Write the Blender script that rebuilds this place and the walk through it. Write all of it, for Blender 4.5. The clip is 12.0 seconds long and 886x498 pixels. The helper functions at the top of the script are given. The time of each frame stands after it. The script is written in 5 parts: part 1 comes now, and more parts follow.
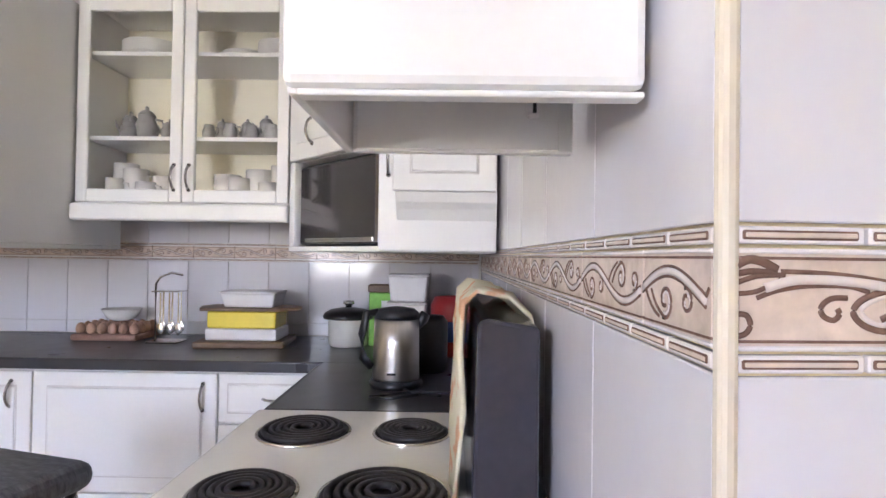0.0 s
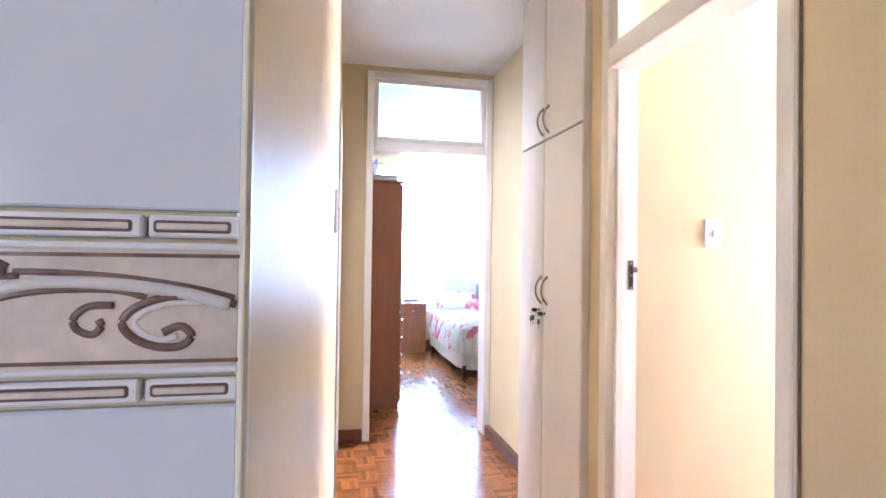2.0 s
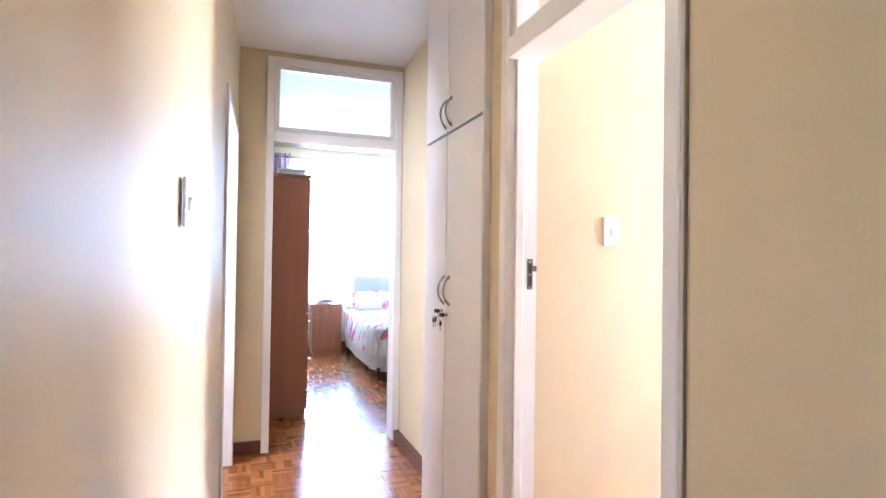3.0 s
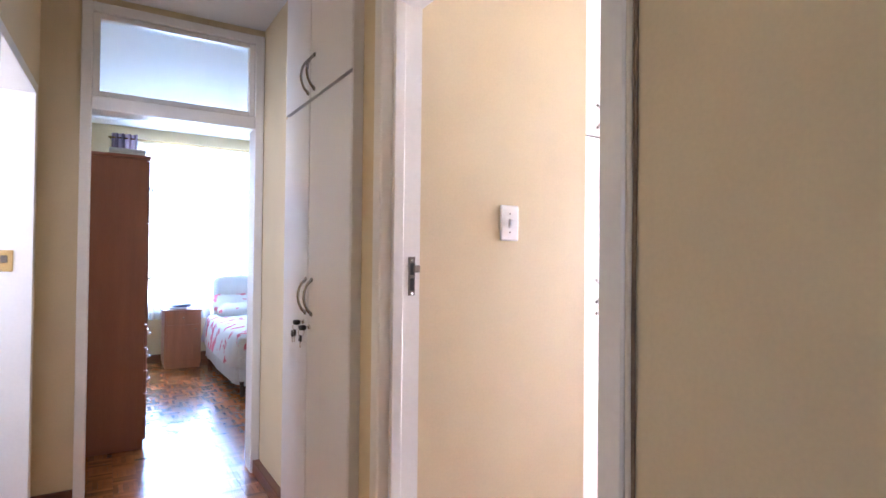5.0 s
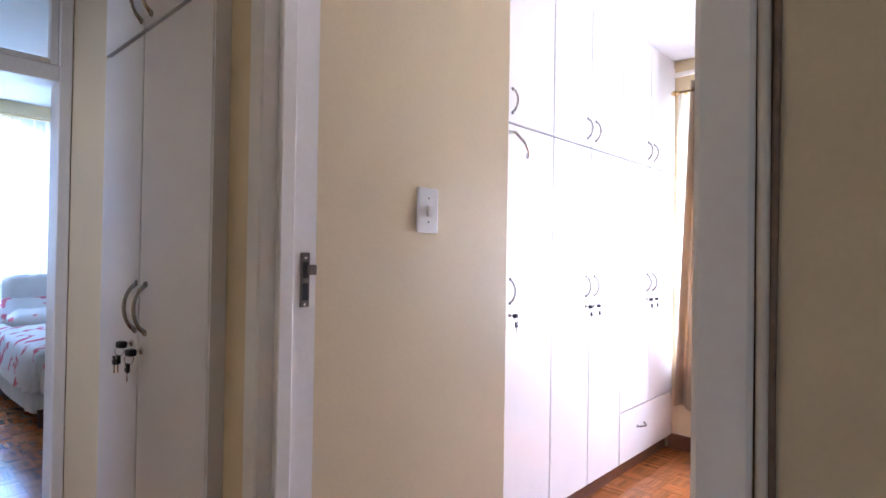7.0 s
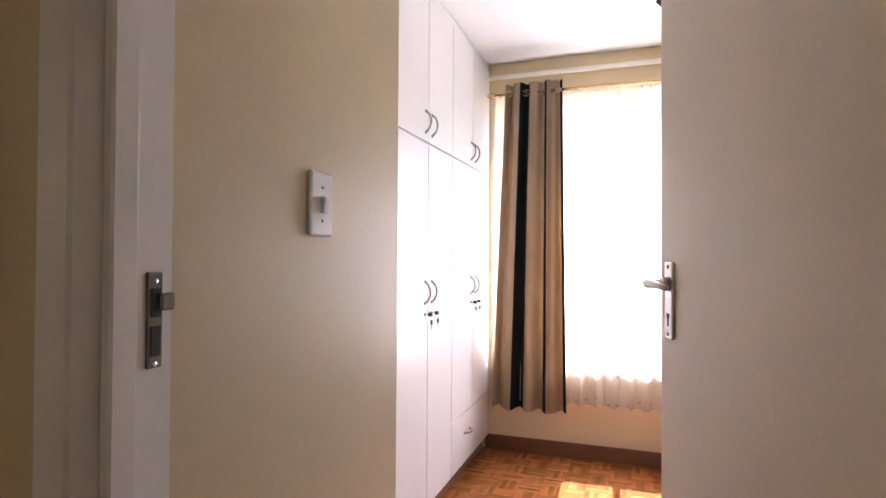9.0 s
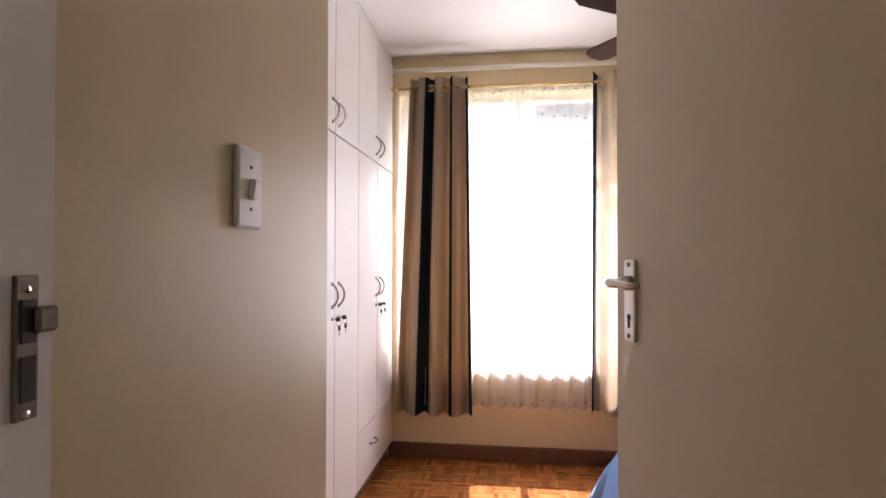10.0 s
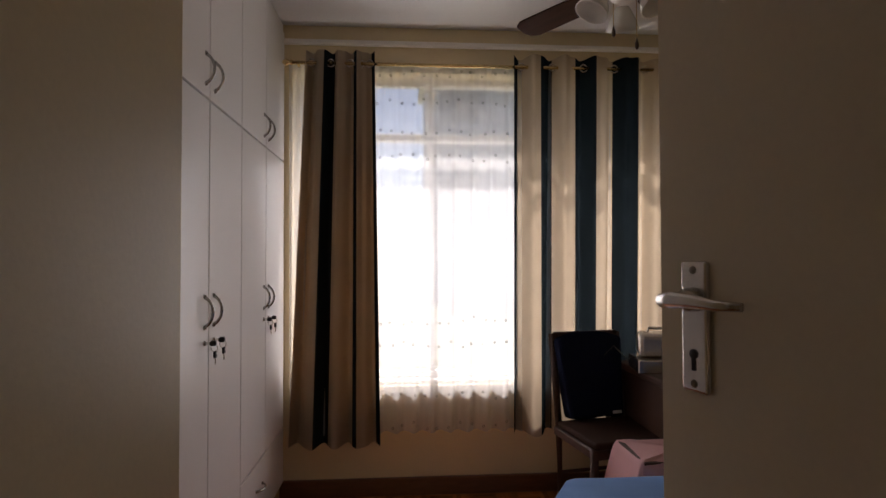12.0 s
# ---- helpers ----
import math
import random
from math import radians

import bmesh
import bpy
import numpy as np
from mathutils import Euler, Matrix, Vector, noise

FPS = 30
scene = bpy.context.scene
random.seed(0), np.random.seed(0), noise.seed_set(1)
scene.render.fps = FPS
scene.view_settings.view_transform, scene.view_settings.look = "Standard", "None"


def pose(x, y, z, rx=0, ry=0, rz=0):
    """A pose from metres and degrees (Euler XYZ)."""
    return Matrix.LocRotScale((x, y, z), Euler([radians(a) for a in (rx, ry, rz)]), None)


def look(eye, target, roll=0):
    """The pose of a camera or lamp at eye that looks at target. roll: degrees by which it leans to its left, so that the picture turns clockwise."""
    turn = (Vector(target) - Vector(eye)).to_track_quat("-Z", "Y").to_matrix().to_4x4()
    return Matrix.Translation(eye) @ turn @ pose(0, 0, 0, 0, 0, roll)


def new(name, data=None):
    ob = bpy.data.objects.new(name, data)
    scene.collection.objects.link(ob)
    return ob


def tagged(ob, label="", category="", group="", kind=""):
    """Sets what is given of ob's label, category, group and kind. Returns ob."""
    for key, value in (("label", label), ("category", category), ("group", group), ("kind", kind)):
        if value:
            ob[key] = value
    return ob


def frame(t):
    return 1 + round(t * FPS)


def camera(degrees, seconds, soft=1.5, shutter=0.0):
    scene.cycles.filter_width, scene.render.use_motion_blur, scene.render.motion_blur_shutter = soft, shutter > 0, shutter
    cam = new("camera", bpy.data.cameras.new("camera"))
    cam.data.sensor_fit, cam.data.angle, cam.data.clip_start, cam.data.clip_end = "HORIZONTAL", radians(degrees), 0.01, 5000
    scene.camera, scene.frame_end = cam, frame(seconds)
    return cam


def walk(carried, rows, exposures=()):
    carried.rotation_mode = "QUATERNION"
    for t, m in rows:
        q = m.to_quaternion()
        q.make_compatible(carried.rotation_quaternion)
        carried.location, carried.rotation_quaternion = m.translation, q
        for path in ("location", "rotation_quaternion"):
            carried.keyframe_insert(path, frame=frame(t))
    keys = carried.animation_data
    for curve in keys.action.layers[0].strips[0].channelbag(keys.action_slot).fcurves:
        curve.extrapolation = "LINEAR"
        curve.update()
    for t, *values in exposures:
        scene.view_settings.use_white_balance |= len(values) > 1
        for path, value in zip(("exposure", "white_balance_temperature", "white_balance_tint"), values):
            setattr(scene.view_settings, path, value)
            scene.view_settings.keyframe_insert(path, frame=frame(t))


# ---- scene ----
cam = camera(77.5, 12.0)
PATH = [
    (0, (0.19, 0.197, 1.298), (0.308, 2.193, 1.327), 0.8),
    (0.5, (0.298, 0.223, 1.297), (0.467, 2.215, 1.325), 0.7),
    (1, (0.393, 0.228, 1.302), (0.631, 2.214, 1.331), 0.7),
    (1.5, (0.481, 0.23, 1.306), (0.802, 2.204, 1.335), 0.7),
    (2, (0.538, 0.231, 1.301), (0.954, 2.187, 1.331), 0.8),
    (2.5, (0.616, 0.268, 1.299), (1.159, 2.193, 1.329), 0.8),
    (3, (0.698, 0.341, 1.302), (1.369, 2.225, 1.331), 0.8),
    (5, (0.924, 0.743, 1.3), (1.971, 2.446, 1.328), 0.6),
    (5.5, (0.978, 0.851, 1.301), (2.092, 2.512, 1.326), 0.6),
    (6, (1.003, 0.97, 1.301), (2.201, 2.571, 1.322), 0.7),
    (6.5, (1.016, 1.097, 1.305), (2.334, 2.602, 1.333), 0.8),
    (7, (1.044, 1.178, 1.299), (2.513, 2.535, 1.32), 0.9),
    (7.2, (1.063, 1.212, 1.293), (2.585, 2.51, 1.314), 0.7),
    (9, (1.188, 1.629, 1.319), (3.076, 2.288, 1.347), 0.3),
    (9.5, (1.22, 1.722, 1.32), (3.169, 2.171, 1.35), 0.3),
    (10, (1.305, 1.787, 1.313), (3.288, 2.042, 1.346), 0.1),
    (10.5, (1.433, 1.835, 1.32), (3.429, 1.955, 1.358), -0.0),
    (11, (1.556, 1.863, 1.312), (3.556, 1.859, 1.357), -0.1),
    (11.5, (1.66, 1.898, 1.306), (3.658, 1.81, 1.354), -0.2),
    (12, (1.762, 1.918, 1.312), (3.756, 1.778, 1.359), -0.2),
]
EXPOSURES = [(0.0, 6.45, 6000, 26), (0.8, 6.4, 5900, 27), (1.2, 6.25, 5750, 25), (1.6, 5.9, 5550, 23), (2.0, 5.7, 5400, 23), (3.0, 5.55, 5300, 22), (5.0, 4.8, 5300, 25), (7.0, 3.9, 5050, 22), (9.0, 3.2, 5800, 22), (10.0, 2.6, 6200, 23), (11.0, 1.7, 6400, 23), (12.0, 0.7, 6450, 20)]
walk(cam, [(t, look(eye, target, roll)) for t, eye, target, roll in PATH], EXPOSURES)

# ---- sky, sun, daylight in the window openings, added fill in the side room ----
world = bpy.data.worlds.new("sky")
scene.world = world
world.use_nodes = True
wn = world.node_tree.nodes
sky = wn.new("ShaderNodeTexSky")
sky.sky_type, sky.sun_disc = "NISHITA", False
sky.sun_elevation, sky.sun_rotation = radians(56), radians(87)
world.node_tree.links.new(sky.outputs[0], wn["Background"].inputs[0])
wn["Background"].inputs[1].default_value = 0.07
sun = new("sun", bpy.data.lights.new("sun", "SUN"))
sun.data.energy, sun.data.angle, sun.data.color = 5.0, radians(0.5), (1.0, 0.95, 0.86)
sun.matrix_world = look((20, 1.0, 30), (0, 0, 0))


def daylight(name, eye, target, wide, high, watts, tint=(1.0, 0.97, 0.93)):
    lamp = new(name, bpy.data.lights.new(name, "AREA"))
    lamp.data.shape, lamp.data.size, lamp.data.size_y, lamp.data.energy = "RECTANGLE", wide, high, watts
    lamp.data.color = tint
    lamp.matrix_world = look(eye, target)
    return lamp


daylight("daylight_east_window", (5.25, 1.45, 1.25), (4.0, 1.45, 1.15), 2.1, 1.3, 20)
daylight("daylight_bedroom_window", (2.1, 8.5, 1.65), (2.1, 6.0, 1.5), 1.9, 1.9, 11, (0.46, 0.72, 1.0))
daylight("daylight_kitchen_window", (-1.4, -2.0, 1.6), (-1.2, 0.5, 1.3), 0.8, 1.1, 0.72, (0.93, 0.94, 1.0))
# added fill lamp, no window behind it: brightens the hall cupboard opposite
daylight("daylight_west_room", (-0.6, 3.4, 1.6), (0.6, 3.4, 1.4), 0.6, 1.2, 1.6, (0.90, 0.94, 1.0))

# ---- materials ----
def material(name, color, rough=0.5, var=0.08, scale=6.0, grain=60.0, bump=0.05, metal=0.0, spec=0.5, per="", stretch=(1, 1, 1), coat=0.0):
    """Painted, wooden or metal surface: two scales of tone variation, fine relief, uneven gloss."""
    m = bpy.data.materials.new(name)
    m.use_nodes = True
    nt = m.node_tree
    n, l = nt.nodes, nt.links
    b = n["Principled BSDF"]
    tc = n.new("ShaderNodeTexCoord")
    mp = n.new("ShaderNodeMapping")
    mp.inputs["Scale"].default_value = stretch
    l.new(tc.outputs["Object"], mp.inputs[0])
    big = n.new("ShaderNodeTexNoise")
    big.inputs["Scale"].default_value, big.inputs["Detail"].default_value = scale, 4
    fine = n.new("ShaderNodeTexNoise")
    fine.inputs["Scale"].default_value, fine.inputs["Detail"].default_value = grain, 3
    l.new(mp.outputs[0], big.inputs["Vector"])
    l.new(mp.outputs[0], fine.inputs["Vector"])
    add = n.new("ShaderNodeMath")
    add.operation = "MULTIPLY_ADD"
    l.new(fine.outputs[0], add.inputs[0])
    add.inputs[1].default_value = 0.5
    l.new(big.outputs[0], add.inputs[2])
    value = add.outputs[0]
    if per:
        src = n.new("ShaderNodeObjectInfo" if per == "object" else "ShaderNodeNewGeometry")
        rnd = src.outputs["Random"] if per == "object" else src.outputs["Random Per Island"]
        mad = n.new("ShaderNodeMath")
        mad.operation = "MULTIPLY_ADD"
        l.new(rnd, mad.inputs[0])
        mad.inputs[1].default_value = 0.9
        l.new(value, mad.inputs[2])
        value = mad.outputs[0]
    ramp = n.new("ShaderNodeMapRange")
    ramp.inputs["From Min"].default_value, ramp.inputs["From Max"].default_value = 0.45, (1.05 if not per else 1.95)
    l.new(value, ramp.inputs[0])
    mix = n.new("ShaderNodeMix")
    mix.data_type = "RGBA"
    l.new(ramp.outputs[0], mix.inputs[0])
    mix.inputs[6].default_value = (*[c * (1 - var) for c in color], 1)
    mix.inputs[7].default_value = (*[min(1, c * (1 + var)) for c in color], 1)
    l.new(mix.outputs[2], b.inputs["Base Color"])
    b.inputs["Roughness"].default_value, b.inputs["Metallic"].default_value = rough, metal
    b.inputs["Specular IOR Level"].default_value = spec
    b.inputs["Coat Weight"].default_value = coat
    b.inputs["Coat Roughness"].default_value = 0.15
    rr = n.new("ShaderNodeMapRange")
    rr.inputs["To Min"].default_value, rr.inputs["To Max"].default_value = max(0.02, rough - 0.07), min(1, rough + 0.07)
    l.new(big.outputs[0], rr.inputs[0])
    l.new(rr.outputs[0], b.inputs["Roughness"])
    if bump:
        bp = n.new("ShaderNodeBump")
        bp.inputs["Strength"].default_value, bp.inputs["Distance"].default_value = bump, 0.01
        l.new(add.outputs[0], bp.inputs["Height"])
        l.new(bp.outputs[0], b.inputs["Normal"])
    return m


def glass(name, tint=(1, 1, 1), gloss=0.02):
    m = bpy.data.materials.new(name)
    m.use_nodes = True
    n, l = m.node_tree.nodes, m.node_tree.links
    n.remove(n["Principled BSDF"])
    t, g, x, f = n.new("ShaderNodeBsdfTransparent"), n.new("ShaderNodeBsdfGlossy"), n.new("ShaderNodeMixShader"), n.new("ShaderNodeLayerWeight")
    t.inputs[0].default_value, g.inputs["Roughness"].default_value = (*tint, 1), gloss
    pw = n.new("ShaderNodeMath")
    pw.operation = "POWER"
    l.new(f.outputs["Facing"], pw.inputs[0])
    pw.inputs[1].default_value = 4.0
    ma = n.new("ShaderNodeMath")
    ma.operation = "MULTIPLY_ADD"
    l.new(pw.outputs[0], ma.inputs[0])
    ma.inputs[1].default_value, ma.inputs[2].default_value = 0.5, 0.04
    l.new(ma.outputs[0], x.inputs[0])
    l.new(t.outputs[0], x.inputs[1])
    l.new(g.outputs[0], x.inputs[2])
    l.new(x.outputs[0], n["Material Output"].inputs[0])
    return m


def cloth(name, color, light_through=0.4, sheer=0.0, second=None, spots=0.0, weave=900.0):
    """Woven cloth that lets light through; sheer: the open part of the weave; second: colour of a blotched print."""
    m = bpy.data.materials.new(name)
    m.use_nodes = True
    n, l = m.node_tree.nodes, m.node_tree.links
    n.remove(n["Principled BSDF"])
    tc, no, w = n.new("ShaderNodeTexCoord"), n.new("ShaderNodeTexNoise"), n.new("ShaderNodeTexNoise")
    no.inputs["Scale"].default_value, w.inputs["Scale"].default_value = spots or 5.0, weave / 4
    l.new(tc.outputs["Object"], no.inputs["Vector"])
    l.new(tc.outputs["Object"], w.inputs["Vector"])
    ramp = n.new("ShaderNodeValToRGB")
    ramp.color_ramp.elements[0].position, ramp.color_ramp.elements[1].position = (0.545, 0.60) if second else (0.3, 0.7)
    ramp.color_ramp.elements[0].color = (*color, 1)
    ramp.color_ramp.elements[1].color = (*(second or [c * 0.9 for c in color]), 1)
    l.new(no.outputs[0], ramp.inputs[0])
    d, t, x = n.new("ShaderNodeBsdfDiffuse"), n.new("ShaderNodeBsdfTranslucent"), n.new("ShaderNodeMixShader")
    bp = n.new("ShaderNodeBump")
    bp.inputs["Strength"].default_value, bp.inputs["Distance"].default_value = 0.25, 0.004
    l.new(w.outputs[0], bp.inputs["Height"])
    for s in (d, t):
        l.new(ramp.outputs[0], s.inputs[0])
        l.new(bp.outputs[0], s.inputs["Normal"])
    x.inputs[0].default_value = light_through
    l.new(d.outputs[0], x.inputs[1])
    l.new(t.outputs[0], x.inputs[2])
    out = x
    if sheer:
        tr, x2 = n.new("ShaderNodeBsdfTransparent"), n.new("ShaderNodeMixShader")
        x2.inputs[0].default_value = sheer
        l.new(x.outputs[0], x2.inputs[1])
        l.new(tr.outputs[0], x2.inputs[2])
        out = x2
    l.new(out.outputs[0], n["Material Output"].inputs[0])
    return m


CREAM = material("cream_wall_paint", (0.69, 0.57, 0.355), 0.48, 0.06, 3, 130, 0.065, spec=0.4)
CEIL = material("ceiling_paint", (0.80, 0.80, 0.80), 0.75, 0.04, 2, 50, 0.1)
WHITE = material("white_gloss_paint", (0.82, 0.79, 0.74), 0.33, 0.05, 4, 70, 0.05)
CUPB = material("white_cupboard_board", (0.78, 0.76, 0.75), 0.32, 0.03, 3, 120, 0.03, spec=0.55)
KITCH = material("white_wrapped_cabinet_board", (0.80, 0.79, 0.76), 0.38, 0.03, 3, 100, 0.02)
GAP = material("dark_joint", (0.10, 0.08, 0.06), 0.8, 0.2, 9, 50, 0)
SKIRT = material("brown_varnished_skirting", (0.14, 0.055, 0.025), 0.35, 0.3, 9, 70, 0.1, stretch=(1, 1, 6))
PARQ = material("parquet_finger_wood", (0.33, 0.115, 0.03), 0.20, 0.60, 14, 160, 0.03, per="object", coat=0.2)
PARQI = material("parquet_finger_wood_far", (0.33, 0.115, 0.03), 0.20, 0.60, 14, 160, 0.03, per="island", coat=0.2)
SUBFLOOR = material("dark_parquet_joint", (0.06, 0.03, 0.015), 0.6, 0.2, 9, 50, 0)
KFLOOR = material("kitchen_floor_tile", (0.45, 0.40, 0.34), 0.35, 0.1, 5, 60, 0.03)
TILE = material("glazed_white_tile", (0.68, 0.665, 0.69), 0.10, 0.04, 5, 40, 0.03, per="object")
GROUT = material("tile_grout", (0.66, 0.63, 0.60), 0.8, 0.08, 20, 80, 0.1)
BORDER = material("beige_border_tile", (0.66, 0.54, 0.45), 0.16, 0.20, 26, 120, 0.04)
BORDERW = material("white_border_listel", (0.78, 0.73, 0.71), 0.14, 0.04, 10, 60, 0.02)
SCROLL = material("brown_scroll_glaze", (0.20, 0.12, 0.09), 0.2, 0.3, 60, 120, 0.03)
SCROLLW = material("pale_scroll_glaze", (0.70, 0.62, 0.58), 0.16, 0.08, 40, 90, 0.02)
EDGE = material("cream_corner_trim", (0.72, 0.65, 0.52), 0.4, 0.06, 10, 80, 0.05)
CHROME = material("brushed_chrome", (0.66, 0.64, 0.61), 0.22, 0.06, 20, 200, 0.02, metal=1.0)
HANDLE = material("polished_handle_steel", (0.40, 0.39, 0.38), 0.2, 0.1, 20, 200, 0.01, metal=1.0)
STEEL = material("brushed_steel", (0.58, 0.56, 0.54), 0.30, 0.07, 8, 250, 0.008, metal=1.0, stretch=(12, 12, 0.4))
BRASS = material("brass_rod", (0.70, 0.52, 0.25), 0.25, 0.08, 20, 150, 0.02, metal=1.0)
OLDMETAL = material("worn_dark_metal", (0.22, 0.19, 0.16), 0.4, 0.3, 40, 200, 0.1, metal=0.9)
BLACK = material("black_plastic", (0.015, 0.015, 0.017), 0.35, 0.2, 20, 150, 0.03)
ENAMEL = material("white_stove_enamel", (0.80, 0.78, 0.73), 0.16, 0.03, 5, 60, 0.01)
COIL = material("black_coil_iron", (0.02, 0.018, 0.018), 0.5, 0.3, 30, 150, 0.1)
GREYGLASS = material("dark_grey_glossy_panel", (0.04, 0.037, 0.047), 0.10, 0.15, 5, 60, 0.01)
WORKTOP = material("charcoal_laminate", (0.035, 0.033, 0.036), 0.30, 0.12, 8, 300, 0.01)
PORC = material("white_porcelain", (0.74, 0.72, 0.67), 0.2, 0.05, 10, 60, 0.01)
GREYPORC = material("grey_glazed_stoneware", (0.34, 0.33, 0.30), 0.28, 0.15, 16, 80, 0.02)
YELLOW = material("yellow_plastic", (0.82, 0.66, 0.06), 0.35, 0.06, 12, 80, 0.02)
BOARDW = material("dark_wooden_board", (0.16, 0.095, 0.05), 0.5, 0.35, 10, 60, 0.1, stretch=(1, 8, 8))
EGGTRAY = material("brown_egg_tray_pulp", (0.33, 0.20, 0.15), 0.9, 0.15, 30, 120, 0.3)
EGG = material("brown_egg_shell", (0.50, 0.30, 0.20), 0.5, 0.1, 10, 90, 0.03)
PLASTIC = material("translucent_white_plastic", (0.79, 0.77, 0.75), 0.35, 0.04, 10, 60, 0.01)
REDP = material("red_plastic", (0.35, 0.02, 0.02), 0.4, 0.15, 12, 80, 0.02)
BLUEP = material("blue_plastic", (0.02, 0.04, 0.20), 0.4, 0.15, 12, 80, 0.02)
GREENP = material("green_card", (0.22, 0.50, 0.08), 0.6, 0.15, 30, 80, 0.02)
BROWNW = material("brown_wardrobe_veneer", (0.35, 0.135, 0.075), 0.42, 0.13, 3, 60, 0.04, stretch=(5, 5, 0.5))
PINEW = material("light_brown_veneer", (0.39, 0.17, 0.095), 0.42, 0.15, 4, 60, 0.04, stretch=(5, 5, 0.7))
DARKW = material("dark_stained_wood", (0.06, 0.026, 0.016), 0.5, 0.35, 6, 70, 0.05, stretch=(4, 4, 0.6))
SEATV = material("brown_leatherette", (0.035, 0.016, 0.011), 0.75, 0.2, 15, 120, 0.15, spec=0.15)
GREYSEAT = material("marbled_grey_vinyl", (0.10, 0.10, 0.105), 0.45, 0.6, 26, 90, 0.2, stretch=(1, 3, 1))
GLASS = glass("clear_glass")
DARKGLASS = material("black_oven_glass", (0.012, 0.012, 0.013), 0.06, 0.1, 4, 50, 0)
NET = cloth("white_net_cloth", (0.85, 0.85, 0.85), 0.6, 0.50)
DOT = cloth("grey_embroidery", (0.25, 0.25, 0.24), 0.3)
TAUPE = cloth("taupe_curtain_cloth", (0.52, 0.42, 0.305), 0.45)
NAVY = cloth("navy_curtain_cloth", (0.019, 0.028, 0.034), 0.28)
FANW = material("matt_brown_fan_blade", (0.05, 0.023, 0.014), 0.7, 0.3, 6, 70, 0.05, spec=0.05, stretch=(1, 6, 6))
LILAC = cloth("lilac_curtain_cloth", (0.42, 0.32, 0.40), 0.4)
PINK = cloth("pale_pink_cloth", (0.70, 0.42, 0.42), 0.1)
BLUEQ = cloth("blue_quilt_cloth", (0.20, 0.33, 0.60), 0.05)
BLUEQ2 = cloth("deep_blue_quilt_cloth", (0.10, 0.15, 0.42), 0.05)
FLORAL = cloth("white_and_pink_floral_cloth", (0.76, 0.74, 0.74), 0.1, 0, (0.66, 0.20, 0.26), 7.0)
BEDWHITE = cloth("white_bed_cloth", (0.74, 0.74, 0.76), 0.1)
TOWEL = cloth("cream_towel_cloth", (0.72, 0.66, 0.48), 0.1, 0, (0.70, 0.42, 0.26), 16.0)
NAVYP = cloth("navy_cushion_cloth", (0.012, 0.016, 0.035), 0.02)
PAPER = material("printed_paper", (0.66, 0.66, 0.65), 0.7, 0.1, 30, 90, 0.02)
OUTWALL = material("grey_rendered_facade", (0.34, 0.38, 0.46), 0.8, 0.1, 3, 40, 0.1)
OUTGLASS = material("dark_facade_glass", (0.10, 0.12, 0.15), 0.1, 0.2, 3, 40, 0)
GROUND = material("dry_lawn_ground", (0.16, 0.16, 0.08), 0.9, 0.3, 2, 40, 0.3)


# ---- mesh helpers ----
def box_bm(x0, x1, y0, y1, z0, z1, bevel=0.0, seg=1):
    bm = bmesh.new()
    bmesh.ops.create_cube(bm, size=1)
    for v in bm.verts:
        v.co = Vector((x0 + (v.co.x + 0.5) * (x1 - x0), y0 + (v.co.y + 0.5) * (y1 - y0), z0 + (v.co.z + 0.5) * (z1 - z0)))
    if bevel:
        bmesh.ops.bevel(bm, geom=bm.edges[:], offset=bevel, segments=seg, profile=0.5, affect="EDGES")
    return bm


def prism_bm(points, z0, z1, bevel=0.0):
    bm = bmesh.new()
    f = bm.faces.new([bm.verts.new((x, y, z0)) for x, y in points])
    r = bmesh.ops.extrude_face_region(bm, geom=[f])
    for v in r["geom"]:
        if isinstance(v, bmesh.types.BMVert):
            v.co.z = z1
    bmesh.ops.recalc_face_normals(bm, faces=bm.faces[:])
    if bevel:
        bmesh.ops.bevel(bm, geom=bm.edges[:], offset=bevel, segments=2, profile=0.5, affect="EDGES")
    return bm


def lathe_bm(profile, seg=24, center=(0, 0, 0)):
    bm = bmesh.new()
    rings = []
    for r, z in profile:
        rings.append([bm.verts.new((center[0] + max(r, 0.0003) * math.cos(2 * math.pi * k / seg), center[1] + max(r, 0.0003) * math.sin(2 * math.pi * k / seg), center[2] + z)) for k in range(seg)])
    for a, b in zip(rings, rings[1:]):
        for k in range(seg):
            bm.faces.new((a[k], a[(k + 1) % seg], b[(k + 1) % seg], b[k]))
    bm.faces.new(rings[0][::-1])
    bm.faces.new(rings[-1])
    for f in bm.faces:
        f.smooth = True
    return bm


